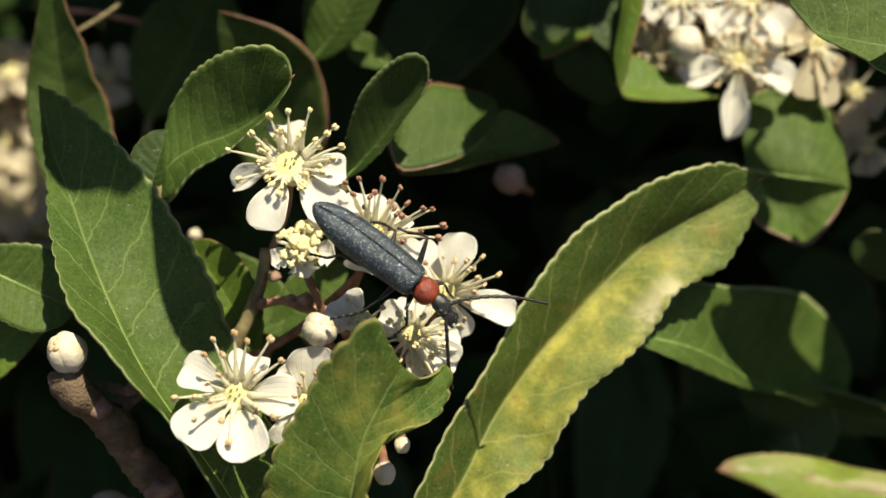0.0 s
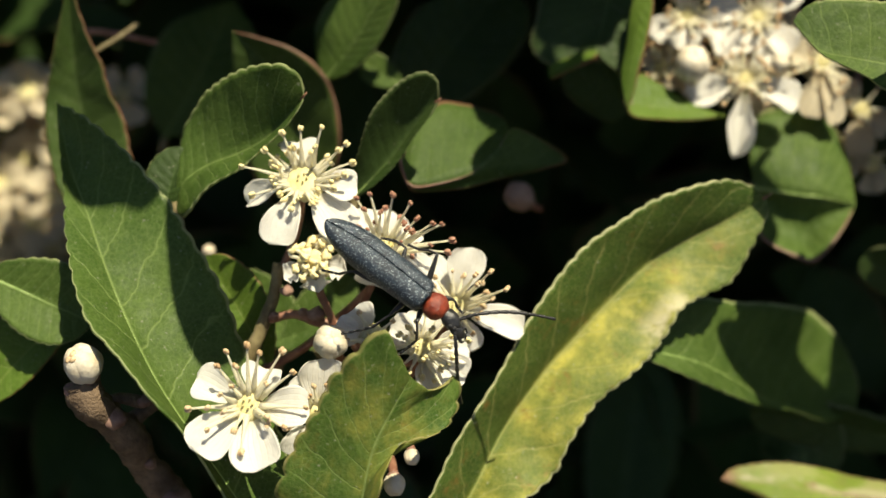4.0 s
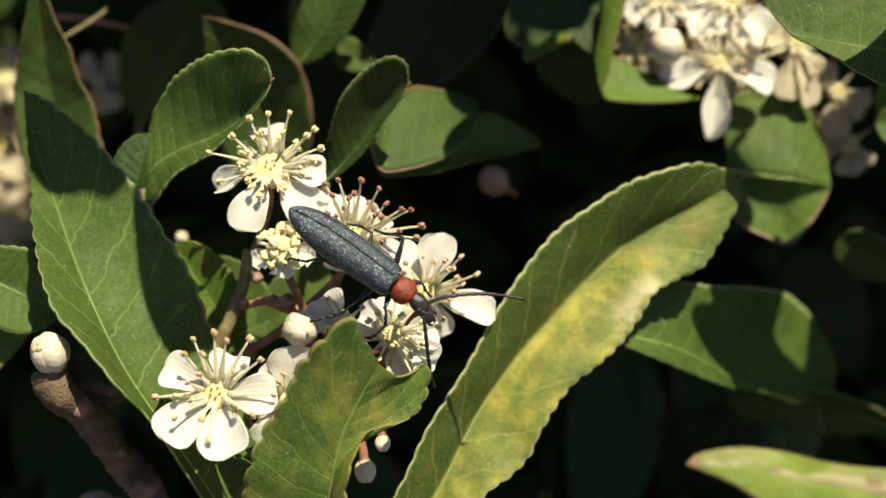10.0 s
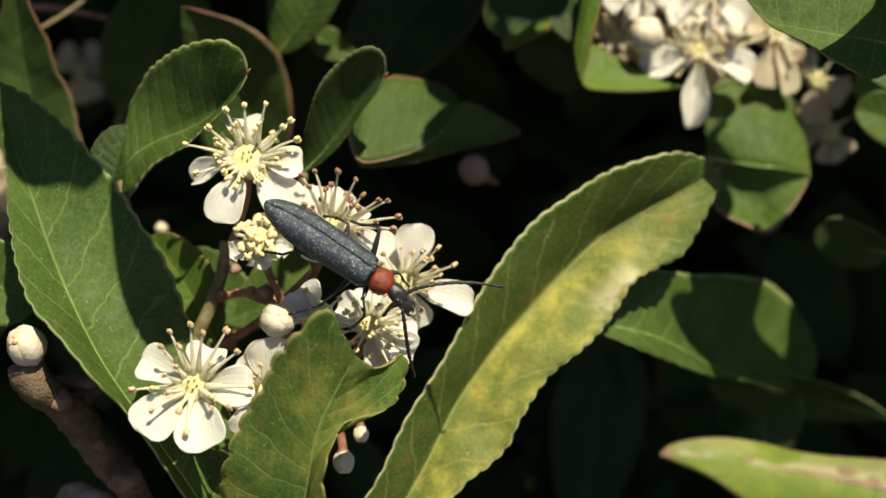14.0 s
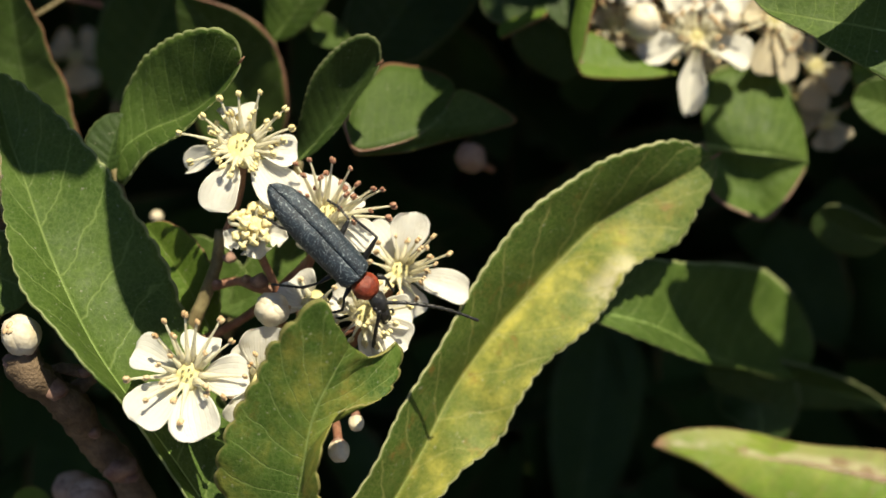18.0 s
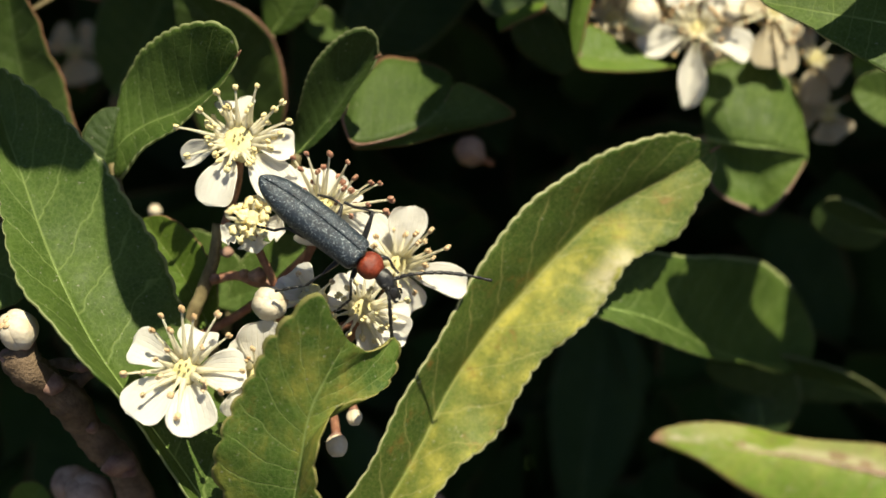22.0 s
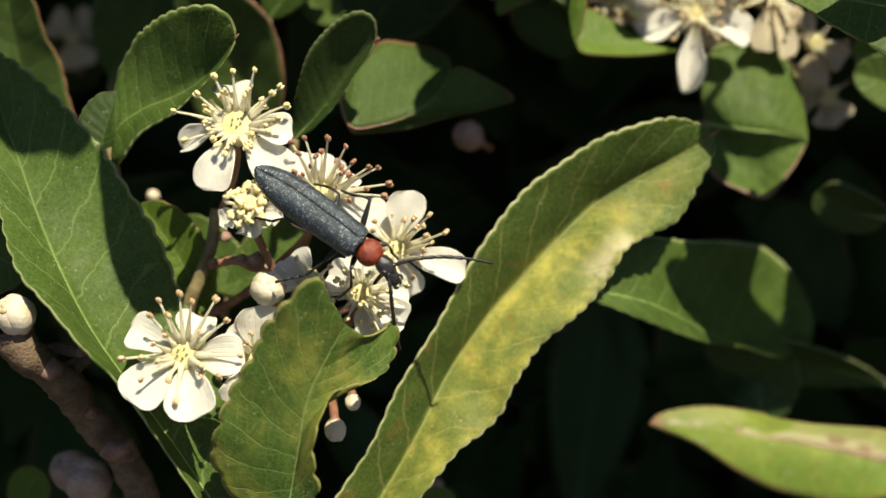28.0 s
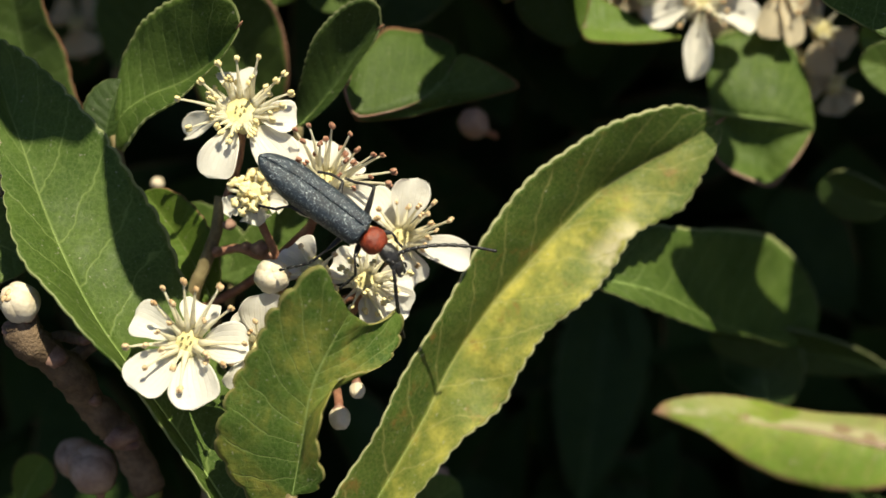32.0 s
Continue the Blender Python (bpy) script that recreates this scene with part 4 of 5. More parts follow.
leaf((51.28, 10.46, -21), (47.99, 14.30, -21), (43.61, 14.57, -21), 2.4, 3.4, 16, 20, FRESH, "pale green leaf behind the flower cluster", teeth=10, stalk=[(54.93, 7.86, -23)])

leaf((-35.23, -27.42, -5), (-36.65, -24.58, -5), (-39.02, -21.26, -5), 2.6, 2.6, 18, 14, GREEN, "green leaf at the foot of the twig", teeth=10, stalk=[(-34.96, -30.37, -7)])
leaf((-34.47, -27.27, -10), (-33.48, -24.79, -10), (-31.99, -23.05, -10), 2.0, 2.0, 12, 12, FRESH, "small fresh leaf low in the hedge", teeth=8, stalk=[(-35.62, -30.31, -12)])
leaf((-1.19, -30.75, -10), (0.30, -28.26, -10), (4.77, -25.78, -10), 2.6, 2.6, 12, 12, GREEN, "green leaf under the long leaf", teeth=8, stalk=[(-1.72, -33.35, -12)])

# ---- flowers ----
flower((-11.61, 6.43, 4.7), (0.05, 0.42, 0.9), [((-13.53, 1.40, 5.9), 1.6, 10, 0.5), ((-7.88, 2.08, 5.7), 1.7, 8, 0.5), ((-7.30, 5.67, 5.1), 1.4, 14, 0.5), ((-16.03, 4.75, 3.2), 1.3, 30, 0.5), ((-12.28, 9.64, 2.2), 1.6, 12, 0.5)],
       [(-16.03, 7.36, 5.9), (-15.23, 5.20, 5.9), (-14.34, 8.61, 5.6), (-12.98, 9.90, 5.9), (-12.27, 8.77, 6.2), (-11.59, 10.23, 5.9), (-10.45, 8.81, 6.2), (-9.98, 10.32, 5.9), (-8.71, 8.59, 5.9), (-8.15, 9.12, 5.6), (-7.66, 7.66, 5.9), (-8.23, 6.68, 6.5), (-13.19, 7.27, 6.5), (-12.18, 4.24, 6.5), (-10.42, 4.66, 6.5)],
       "open cream-white flower with pale yellow stamens", ANTHER_PALE, 24, 3, disc=1.75, stem=[(-12.34, 2.70, 1.7), (-14.04, -1.30, 0.7)], reach=1.5)
flower((-14.65, -10.22, 11), (0.0, 0.3, 0.95), [((-18.58, -8.36, 10), 1.5, 14, 0.5), ((-18.12, -13.38, 12.5), 1.75, 10, 0.5), ((-13.43, -14.60, 12.9), 1.9, 10, 0.5), ((-10.14, -10.45, 11.7), 1.6, 8, 0.4), ((-13.65, -7.80, 9), 1.6, 12, 0.4)],
       [(-18.56, -10.36, 12.5), (-17.18, -10.28, 12.5), (-16.61, -7.40, 12.2), (-16.04, -6.40, 11.9), (-15.26, -7.41, 12.5), (-14.53, -5.94, 12.2), (-13.61, -6.47, 12.5), (-12.09, -6.36, 11.9), (-11.30, -7.83, 12.2), (-11.76, -11.57, 13.1), (-14.76, -13.24, 13.1), (-17.10, -11.72, 13.1), (-16.26, -9.34, 12.8), (-10.36, -10.24, 12.5), (-12.93, -10.87, 13.1)],
       "open white flower with tan-tipped stamens", ANTHER_TAN, 5, 5, stem=[(-15.46, -14.40, 5.5), (-14.77, -17.99, 4.5)], reach=2.0)
flower((-10.03, -11.37, 6.6), (0.15, 0.2, 0.95), [((-9.68, -7.14, 7.1), 1.9, 10, 0.4), ((-6.67, -9.40, 6.6), 1.7, 10, 0.4), ((-11.71, -14.65, 6.6), 1.7, 10, 0.4), ((-7.72, -14.65, 6.6), 1.7, 10, 0.4), ((-12.34, -9.19, 6.6), 1.3, 10, 0.4)],
       [(-10.39, -9.78, 9.6), (-9.09, -8.89, 9.6)], "white flower half hidden behind a leaf", ANTHER_TAN, 5, 6, stem=[(-10.26, -15.73, 2.6)], reach=2.2)
flower((-5.10, 1.24, 4.7), (0.35, 0.5, 0.8), [((-8.10, 3.42, 3.7), 1.5, 10, 0.5), ((-6.24, -1.69, 3.7), 1.7, 8, 0.4), ((-2.11, -1.25, 4.2), 1.6, 8, 0.4), ((-3.00, 2.66, 3.2), 1.4, 10, 0.4), ((-5.87, 4.20, 2.7), 1.3, 10, 0.4)],
       [(-7.21, 4.86, 6.7), (-6.20, 5.16, 6.7), (-4.49, 5.11, 6.7), (-3.19, 4.49, 6.7), (-6.59, 4.00, 7.2), (-2.68, 3.35, 6.7), (-1.51, 2.98, 6.7), (-0.84, 2.93, 6.7), (-0.04, 1.72, 6.7), (-0.38, 0.83, 7.2), (-1.66, 1.33, 7.7), (-5.41, 3.81, 6.7), (-3.38, 2.51, 8.2), (-3.85, 1.48, 8.7)],
       "white flower with reddish-tipped stamens under the beetle", ANTHER_BROWN, 13, 9, stem=[(-7.33, -3.53, 0.7), (-9.21, -5.38, -0.3)], reach=2.4)
flower((0.26, -3.27, 1.9), (0.25, 0.3, 0.92), [((1.24, 1.28, 1.9), 1.7, 26, 0.5), ((5.65, -5.25, 1.9), 1.4, 14, 0.5), ((-2.41, 0.04, 0.9), 1.6, 12, 0.5), ((1.38, -7.06, 1.4), 1.3, 12, 0.5)],
       [(2.93, -0.64, 5.4), (4.12, -1.96, 5.4), (3.06, -2.72, 5.4), (1.96, -1.57, 5.4), (1.79, -0.89, 5.4), (2.17, -3.78, 5.4)],
       "white flower with tan stamens under the beetle's head", ANTHER_TAN, 13, 12, stem=[(-2.03, -7.35, -2.6), (-6.73, -9.29, -3.6)], reach=2.4)
flower((-2.29, -6.40, 5.7), (0.1, 0.15, 0.97), [((1.02, -8.77, 5.7), 1.5, 14, 0.5), ((1.19, -6.35, 5.2), 1.5, 14, 0.5), ((-1.64, -9.57, 6.2), 1.2, 20, 0.5), ((-4.77, -5.07, 5.2), 1.6, 12, 0.5), ((-2.10, -3.81, 4.7), 1.5, 12, 0.4)],
       [(1.15, -5.73, 8.2), (-0.69, -9.09, 9.2), (-3.44, -5.49, 8.7), (-2.61, -6.15, 9.2), (-1.47, -4.85, 9.2), (-2.00, -6.97, 9.2), (-0.98, -6.48, 9.2), (-0.37, -7.54, 8.7)],
       "cream flower with many stamens under the beetle's jaws", ANTHER_PALE, 16, 13, stem=[(-3.76, -9.34, 0.7), (-6.57, -9.99, -1.3)], reach=2.2)
withered_flower((-10.7, 0.3, 5.9), (-0.15, 0.35, 0.92), [((-12.9, -1.2, 5.4), 1.2), ((-10.2, -2.2, 5.6), 1.5), ((-8.1, -0.6, 5.2), 1.4), ((-8.6, 2.4, 4.6), 1.6)],
                "half-withered small flower with crumpled yellow stamens", 15, [(-10.46, -2.15, 2.7), (-9.56, -4.60, 1.7), (-9.44, -7.18, -0.3)])
bud((-27.01, -7.43, 9.5), (-0.1, 0.75, 0.6), 1.45, "round cream bud with a tan bruise on a cut brown twig", bruise=True)
bud((-9.11, -5.93, 7), (0.1, 0.3, 0.9), 1.35, "round white bud beside a petal", stem=[(-8.42, -7.77, 3.5), (-8.24, -9.81, 0.5)])
flower((-6.09, -5.67, 5.9), (-0.2, 0.25, 0.95), [((-8.81, -5.02, 6.2), 1.3, 10, 0.3), ((-7.38, -3.35, 5.7), 1.4, 10, 0.3), ((-6.10, -7.59, 5.7), 1.4, 10, 0.3)], [], "pale flower in the beetle's shade", ANTHER_TAN, 5, 18, stem=[(-5.99, -8.90, 0.7)], reach=1.6)
bud((-23.23, 1.32, -17), (0, 0.6, 0.8), 0.62, "tiny pale bud far back", stem=[(-23.37, 0.05, -19)])
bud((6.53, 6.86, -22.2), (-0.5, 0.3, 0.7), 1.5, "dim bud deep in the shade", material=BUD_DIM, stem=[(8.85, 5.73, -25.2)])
bud((-3.09, -14.87, 4.7), (0.1, -0.8, 0.5), 0.62, "small white bud under the spotted leaf", stem=[(-3.46, -13.97, 2.7), (-4.25, -13.05, -0.3)])
bud((-4.37, -16.83, 5.7), (0.1, -0.8, 0.5), 0.85, "white bud hanging under the spotted leaf", stem=[(-4.68, -15.55, 3.7), (-5.19, -14.71, 0.7)])
bud((-25.33, -22.13, -1.5), (-0.2, 0.7, 0.6), 2.0, "pinkish bud at the twig's foot, dimmed in its colour", material=BUD_DIM, stem=[(-25.38, -25.15, -3.5)])
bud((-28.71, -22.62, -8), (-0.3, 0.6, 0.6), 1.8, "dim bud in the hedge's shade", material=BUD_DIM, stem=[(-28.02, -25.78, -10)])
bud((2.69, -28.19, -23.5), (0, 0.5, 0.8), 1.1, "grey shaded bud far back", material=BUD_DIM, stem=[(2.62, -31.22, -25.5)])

# flower cluster at the right
flower((28.22, 18.09, -19), (0.0, 0.25, 0.95), [((27.02, 10.40, -18.5), 2.2, 58, 0.6), ((33.28, 15.67, -19), 1.7, 14, 0.5), ((22.87, 16.35, -20), 1.7, 12, 0.4), ((25.96, 22.98, -20), 1.7, 12, 0.4), ((31.56, 22.05, -20), 1.7, 12, 0.4)],
       [(24.77, 18.66, -17.5), (25.83, 19.72, -17.5), (27.43, 20.25, -17.5), (29.55, 19.46, -17.5), (30.88, 18.13, -17.5), (29.74, 15.43, -17.2), (25.77, 15.43, -17.2), (32.48, 18.39, -17.5)], "white flower with a hanging petal in a crowded cluster", ANTHER_TAN, 16, 21, stem=[(30.36, 23.84, -25)], reach=2.4)
flower((36.21, 20.05, -21), (0.25, 0.1, 0.95), [((34.58, 14.51, -20.5), 1.7, 16, 0.6), ((37.15, 13.69, -20.5), 1.3, 20, 0.5), ((38.13, 17.04, -21), 1.2, 20, 0.4), ((33.20, 20.87, -21), 1.5, 14, 0.4), ((36.79, 25.47, -22), 1.6, 14, 0.4)],
       [(31.69, 18.17, -19.5), (32.23, 19.52, -19.5), (37.37, 16.82, -19.5)], "fading white flower with drooping petals in a cluster", ANTHER_TAN, 12, 22, pmat=PETAL_OLD, stem=[(37.15, 24.98, -25)], reach=2.4)
flower((29.66, 24.23, -20), (0, 0.2, 0.97), [((32.92, 20.69, -20), 1.7, 12, 0.4), ((26.83, 20.61, -19.5), 1.5, 14, 0.4), ((24.98, 25.25, -21), 1.7, 12, 0.4), ((33.75, 27.45, -21), 1.7, 12, 0.4)], [(26.78, 22.81, -17), (29.43, 21.49, -17)], "white flower at the top of the cluster", ANTHER_TAN, 14, 23, stem=[(30.92, 28.94, -25)], reach=2.3)
flower((22.87, 24.50, -20), (-0.1, 0.2, 0.97), [((22.50, 21.04, -19.5), 1.6, 12, 0.4), ((25.96, 22.87, -20), 1.5, 14, 0.4), ((19.34, 22.32, -20), 1.5, 12, 0.4), ((21.69, 28.54, -21), 1.6, 12, 0.4)], [(20.43, 22.28, -17), (23.60, 22.81, -17)], "white flower at the edge of the cluster", ANTHER_TAN, 14, 24, stem=[(24.69, 28.94, -25)], reach=2.3)
flower((20.53, 19.70, -22.2), (-0.3, 0.3, 0.9), [((19.04, 21.08, -22.2), 1.3, 14, 0.4), ((20.81, 16.66, -22.2), 1.2, 14, 0.4), ((22.47, 21.08, -22.2), 1.3, 14, 0.4)], [(19.20, 21.36, -19.2), (18.67, 18.40, -19.2)], "fading brownish flower in the cluster", ANTHER_TAN, 10, 25, pmat=PETAL_OLD, stem=[(22.65, 22.94, -26.2)], reach=1.8)
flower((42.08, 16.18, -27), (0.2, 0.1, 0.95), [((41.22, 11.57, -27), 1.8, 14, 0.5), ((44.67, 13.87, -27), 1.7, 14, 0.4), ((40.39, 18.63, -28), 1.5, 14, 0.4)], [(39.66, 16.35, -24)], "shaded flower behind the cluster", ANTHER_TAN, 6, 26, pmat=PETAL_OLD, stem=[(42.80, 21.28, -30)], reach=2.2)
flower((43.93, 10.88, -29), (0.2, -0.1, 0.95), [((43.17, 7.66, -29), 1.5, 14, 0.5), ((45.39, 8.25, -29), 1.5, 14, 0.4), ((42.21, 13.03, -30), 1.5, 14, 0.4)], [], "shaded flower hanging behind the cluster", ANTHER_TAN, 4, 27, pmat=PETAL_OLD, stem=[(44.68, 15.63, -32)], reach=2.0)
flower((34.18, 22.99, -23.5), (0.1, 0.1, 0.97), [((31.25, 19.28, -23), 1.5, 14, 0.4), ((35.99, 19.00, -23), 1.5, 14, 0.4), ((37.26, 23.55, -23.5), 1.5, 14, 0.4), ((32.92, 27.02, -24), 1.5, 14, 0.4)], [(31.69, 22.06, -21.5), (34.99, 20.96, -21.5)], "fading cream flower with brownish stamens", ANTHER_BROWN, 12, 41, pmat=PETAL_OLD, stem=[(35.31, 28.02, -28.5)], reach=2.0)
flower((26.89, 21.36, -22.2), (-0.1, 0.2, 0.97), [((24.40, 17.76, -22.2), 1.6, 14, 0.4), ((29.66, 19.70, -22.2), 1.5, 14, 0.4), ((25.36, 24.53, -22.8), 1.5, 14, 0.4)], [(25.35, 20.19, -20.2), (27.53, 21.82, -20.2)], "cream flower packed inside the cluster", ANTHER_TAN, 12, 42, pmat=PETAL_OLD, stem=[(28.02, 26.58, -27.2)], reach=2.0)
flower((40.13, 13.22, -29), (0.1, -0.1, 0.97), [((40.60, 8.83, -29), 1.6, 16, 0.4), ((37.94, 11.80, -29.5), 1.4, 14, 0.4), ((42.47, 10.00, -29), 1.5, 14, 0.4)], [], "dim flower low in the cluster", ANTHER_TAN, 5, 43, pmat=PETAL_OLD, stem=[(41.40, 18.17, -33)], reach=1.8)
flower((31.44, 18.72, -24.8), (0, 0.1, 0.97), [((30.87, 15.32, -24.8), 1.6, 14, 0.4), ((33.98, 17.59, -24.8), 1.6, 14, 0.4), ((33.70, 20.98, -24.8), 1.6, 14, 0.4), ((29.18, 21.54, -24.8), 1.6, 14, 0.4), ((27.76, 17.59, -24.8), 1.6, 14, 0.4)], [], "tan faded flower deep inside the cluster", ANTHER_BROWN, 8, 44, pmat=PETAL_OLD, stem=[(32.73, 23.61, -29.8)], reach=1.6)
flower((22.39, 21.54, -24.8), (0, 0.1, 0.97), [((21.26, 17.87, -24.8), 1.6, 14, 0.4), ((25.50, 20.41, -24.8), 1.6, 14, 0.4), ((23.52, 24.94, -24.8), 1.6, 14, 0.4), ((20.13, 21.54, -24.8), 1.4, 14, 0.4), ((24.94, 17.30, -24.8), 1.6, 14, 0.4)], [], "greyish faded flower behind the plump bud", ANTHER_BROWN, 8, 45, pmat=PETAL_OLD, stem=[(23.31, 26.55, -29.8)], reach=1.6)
bud((22.80, 19.19, -17.5), (-0.1, 0.5, 0.85), 1.75, "plump cream bud in the cluster", stem=[(24.85, 22.34, -23), (27.18, 26.32, -26)])
bud((31.15, 19.30, -17.5), (0.1, 0.3, 0.9), 0.9, "small white bud in the cluster", stem=[(33.20, 22.34, -23)])
# blurred cluster at the left edge
for k, (u, v, turn) in enumerate(((-58, 24, 0.4), (-53, 17, 1.1), (-60, 15, 2.0), (-54, 9.5, 0.0), (-61, 7, 1.5), (-56, 2.5, 2.6), (-64, 21, 0.9), (-64, 0, 1.9), (-57, 19.5, 0.2), (-57, 6, 0.8), (-63, 11.5, 0.3))):
    spokes = [turn + 1.2566 * q for q in range(5)]
    w = -66 - 2.5 * (k % 3)
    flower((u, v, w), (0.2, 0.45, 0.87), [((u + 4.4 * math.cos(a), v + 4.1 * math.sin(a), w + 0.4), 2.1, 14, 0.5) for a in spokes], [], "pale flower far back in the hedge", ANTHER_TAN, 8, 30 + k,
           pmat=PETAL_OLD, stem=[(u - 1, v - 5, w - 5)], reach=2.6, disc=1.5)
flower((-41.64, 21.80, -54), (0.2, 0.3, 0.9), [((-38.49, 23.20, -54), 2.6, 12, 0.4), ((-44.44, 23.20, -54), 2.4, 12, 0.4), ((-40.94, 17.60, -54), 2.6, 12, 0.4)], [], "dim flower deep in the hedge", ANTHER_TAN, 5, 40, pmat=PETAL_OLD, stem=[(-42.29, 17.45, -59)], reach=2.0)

# ---- twigs ----
branch([(-27.52, -8.80, 8.4), (-27.10, -10.21, 8.0), (-26.01, -11.81, 6.5), (-24.95, -13.48, 4.5), (-24.39, -15.75, 2.5), (-23.26, -17.69, 1.0), (-22.25, -19.32, 0.0), (-20.87, -23.85, -2.0)], [1.3, 1.42, 1.2, 1.5, 1.2, 1.45, 1.25, 1.4], "stout brown twig with a cut end and knots",
       knots=0.1, nodes=[((-25.45, -11.74, 7.0), 1.0), ((-22.24, -18.94, 1.0), 1.3), ((-28.08, -9.51, 8.3), 0.8), ((-23.64, -15.60, 3.4), 0.6), ((-21.66, -19.65, 0.6), 0.8)])
branch([(-26.75, -11.01, 6.1), (-25.42, -10.35, 5.6), (-23.88, -10.68, 5), (-22.82, -10.51, 4.6)], [0.6, 0.45, 0.5, 0.3], "thin brown spur beside the bud", nodes=[((-23.72, -10.62, 5.1), 0.6)])
branch([(-25.29, -12.63, 4.5), (-23.92, -11.53, 4), (-22.61, -10.79, 3.7)], [0.8, 0.55, 0.35], "short brown side shoot on the twig")
branch([(-13.97, 0.04, 1.2), (-14.38, -2.63, 0.8), (-15.46, -5.35, 0.2), (-16.65, -8.08, -0.2), (-17.61, -12.80, -1.8), (-16.10, -21.48, -3.8), (-16.57, -29.90, -3.8)], [0.42, 0.5, 0.55, 0.6, 0.7, 0.8, 1.0], "olive-brown flowering twig with small scars", TWIG,
       nodes=[((-13.20, -2.17, 1.6), 0.55), ((-14.29, -4.19, 1.1), 0.4)])
branch([(-14.72, -4.43, 0.6), (-12.71, -4.07, 0.6), (-10.92, -4.65, 0.6), (-8.73, -5.35, 0.1), (-6.61, -9.14, -1.9)], [0.4, 0.36, 0.45, 0.4, 0.4], "reddish flower stalk with knobbly scars", PEDICEL,
       nodes=[((-10.83, -4.04, 1.4), 0.75), ((-11.98, -3.87, 1.1), 0.4)])
branch([(-16.19, -9.10, -1.5), (-12.07, -6.81, -1.5), (-8.37, -3.59, -1), (-6.52, -1.77, -0.5)], [0.4, 0.36, 0.33, 0.3], "thin reddish stalk under the beetle", PEDICEL)
branch([(-38.26, 23.66, -23.5), (-34.63, 23.44, -23.5), (-30.12, 22.62, -24.5)], [0.35, 0.32, 0.3], "thin red twig in the shade", PEDICEL)
branch([(-34.61, 20.16, -17), (-32.25, 21.94, -18), (-30.64, 23.48, -19)], [0.2, 0.24, 0.24], "thin green shoot in half shade", TWIG)


# ---- the hedge round about ----
def fill(name, label, seed, count, place, size, material=FILL):
    """Many plain leaves of the hedge, each folded along its midrib, joined into one mesh."""
    rnd = random.Random(seed)
    verts, faces, uvs = [], [], []
    while count:
        p = place(rnd)
        if p is None:
            continue
        count -= 1
        ln = size * rnd.uniform(0.6, 1.2)
        wd = ln * rnd.uniform(0.22, 0.34)
        m = Euler((rnd.uniform(-1.0, 1.0), rnd.uniform(-1.0, 1.0), rnd.uniform(0, 6.28))).to_matrix()
        k, lift = len(verts), wd * rnd.uniform(0.1, 0.6)
        for s, h in ((0, 0.12), (0.3, 0.8), (0.62, 1.0), (0.86, 0.7), (1.0, 0.12)):
            for t in (-1, 0, 1):
                verts.append(Vector(p) + m @ Vector((wd * h * t, ln * (s - 0.5), lift * h * abs(t) - ln * 0.25 * (s - 0.5) ** 2)))
                uvs.append((s, 0.5 + t / 2))
        for i in range(4):
            for j in range(2):
                a = k + i * 3 + j
                faces.append((a, a + 1, a + 4, a + 3))
    ob = new(name, mesh(name, verts, faces, material, Vector((0, 0, 0)), uvs))
    ob.matrix_basis = FACE.copy()
    return tagged(ob, label, "hedge leaves", kind="stuff")


def half_height(w):
    return 0.2047 * (97 - w) + 4


# unseen canopy added to keep sun off the inside, with gaps where it's lit
def above(r):
    across, v, deep = r.uniform(-75, 70), r.uniform(26, 90), r.uniform(-180, -16)
    u, w = across + 0.392 * v, deep + 0.824 * v
    near = -18 if -1 < across < 3 and deep > -27 else -46
    return (u, v, w) if v > half_height(w) + 8 and w < 55 and deep < near and not (across < -54 and -92 < deep < -62) else None


def behind(r):
    return (r.uniform(-120, 120), r.uniform(-80, 70), r.uniform(-130, -74))


def beside(r):
    u, v, w = r.uniform(-170, 170), r.uniform(-130, 40), r.uniform(-90, -14)
    out = abs(u) > 0.364 * (97 - w) + 20 or v < -half_height(w) - 26
    return (u, v, w) if out else None


def mass(r):
    u, v, w = r.uniform(-600, 600), r.uniform(-700, 350), r.uniform(-420, -60)
    return (u, v, w) if abs(u) > 130 or v < -90 or v > 80 or w < -110 else None


fill("foliage_above", "dense green hedge leaves added out of view to shade the inside", 1, 9000, above, 16)

fill("foliage_behind", "dark hedge leaves deep in the shade", 2, 900, behind, 26)
fill("foliage_beside", "green hedge leaves round the flowers", 3, 1100, beside, 24)
def low_mass(r):
    x, y, z = r.uniform(-600, 600), r.uniform(60, 900), r.uniform(-1080, -80)
    v, w = y * math.cos(radians(55)) + z * math.sin(radians(55)), z * math.cos(radians(55)) - y * math.sin(radians(55))
    return (x, v, w) if w < -110 and (abs(x) > 160 or v < -140 or w < -150) else None


fill("foliage_low", "thick lower part of the hedge down to the soil", 5, 6000, low_mass, 70)
fill("foliage_mass", "thick mass of the hedge", 4, 5200, mass, 62)


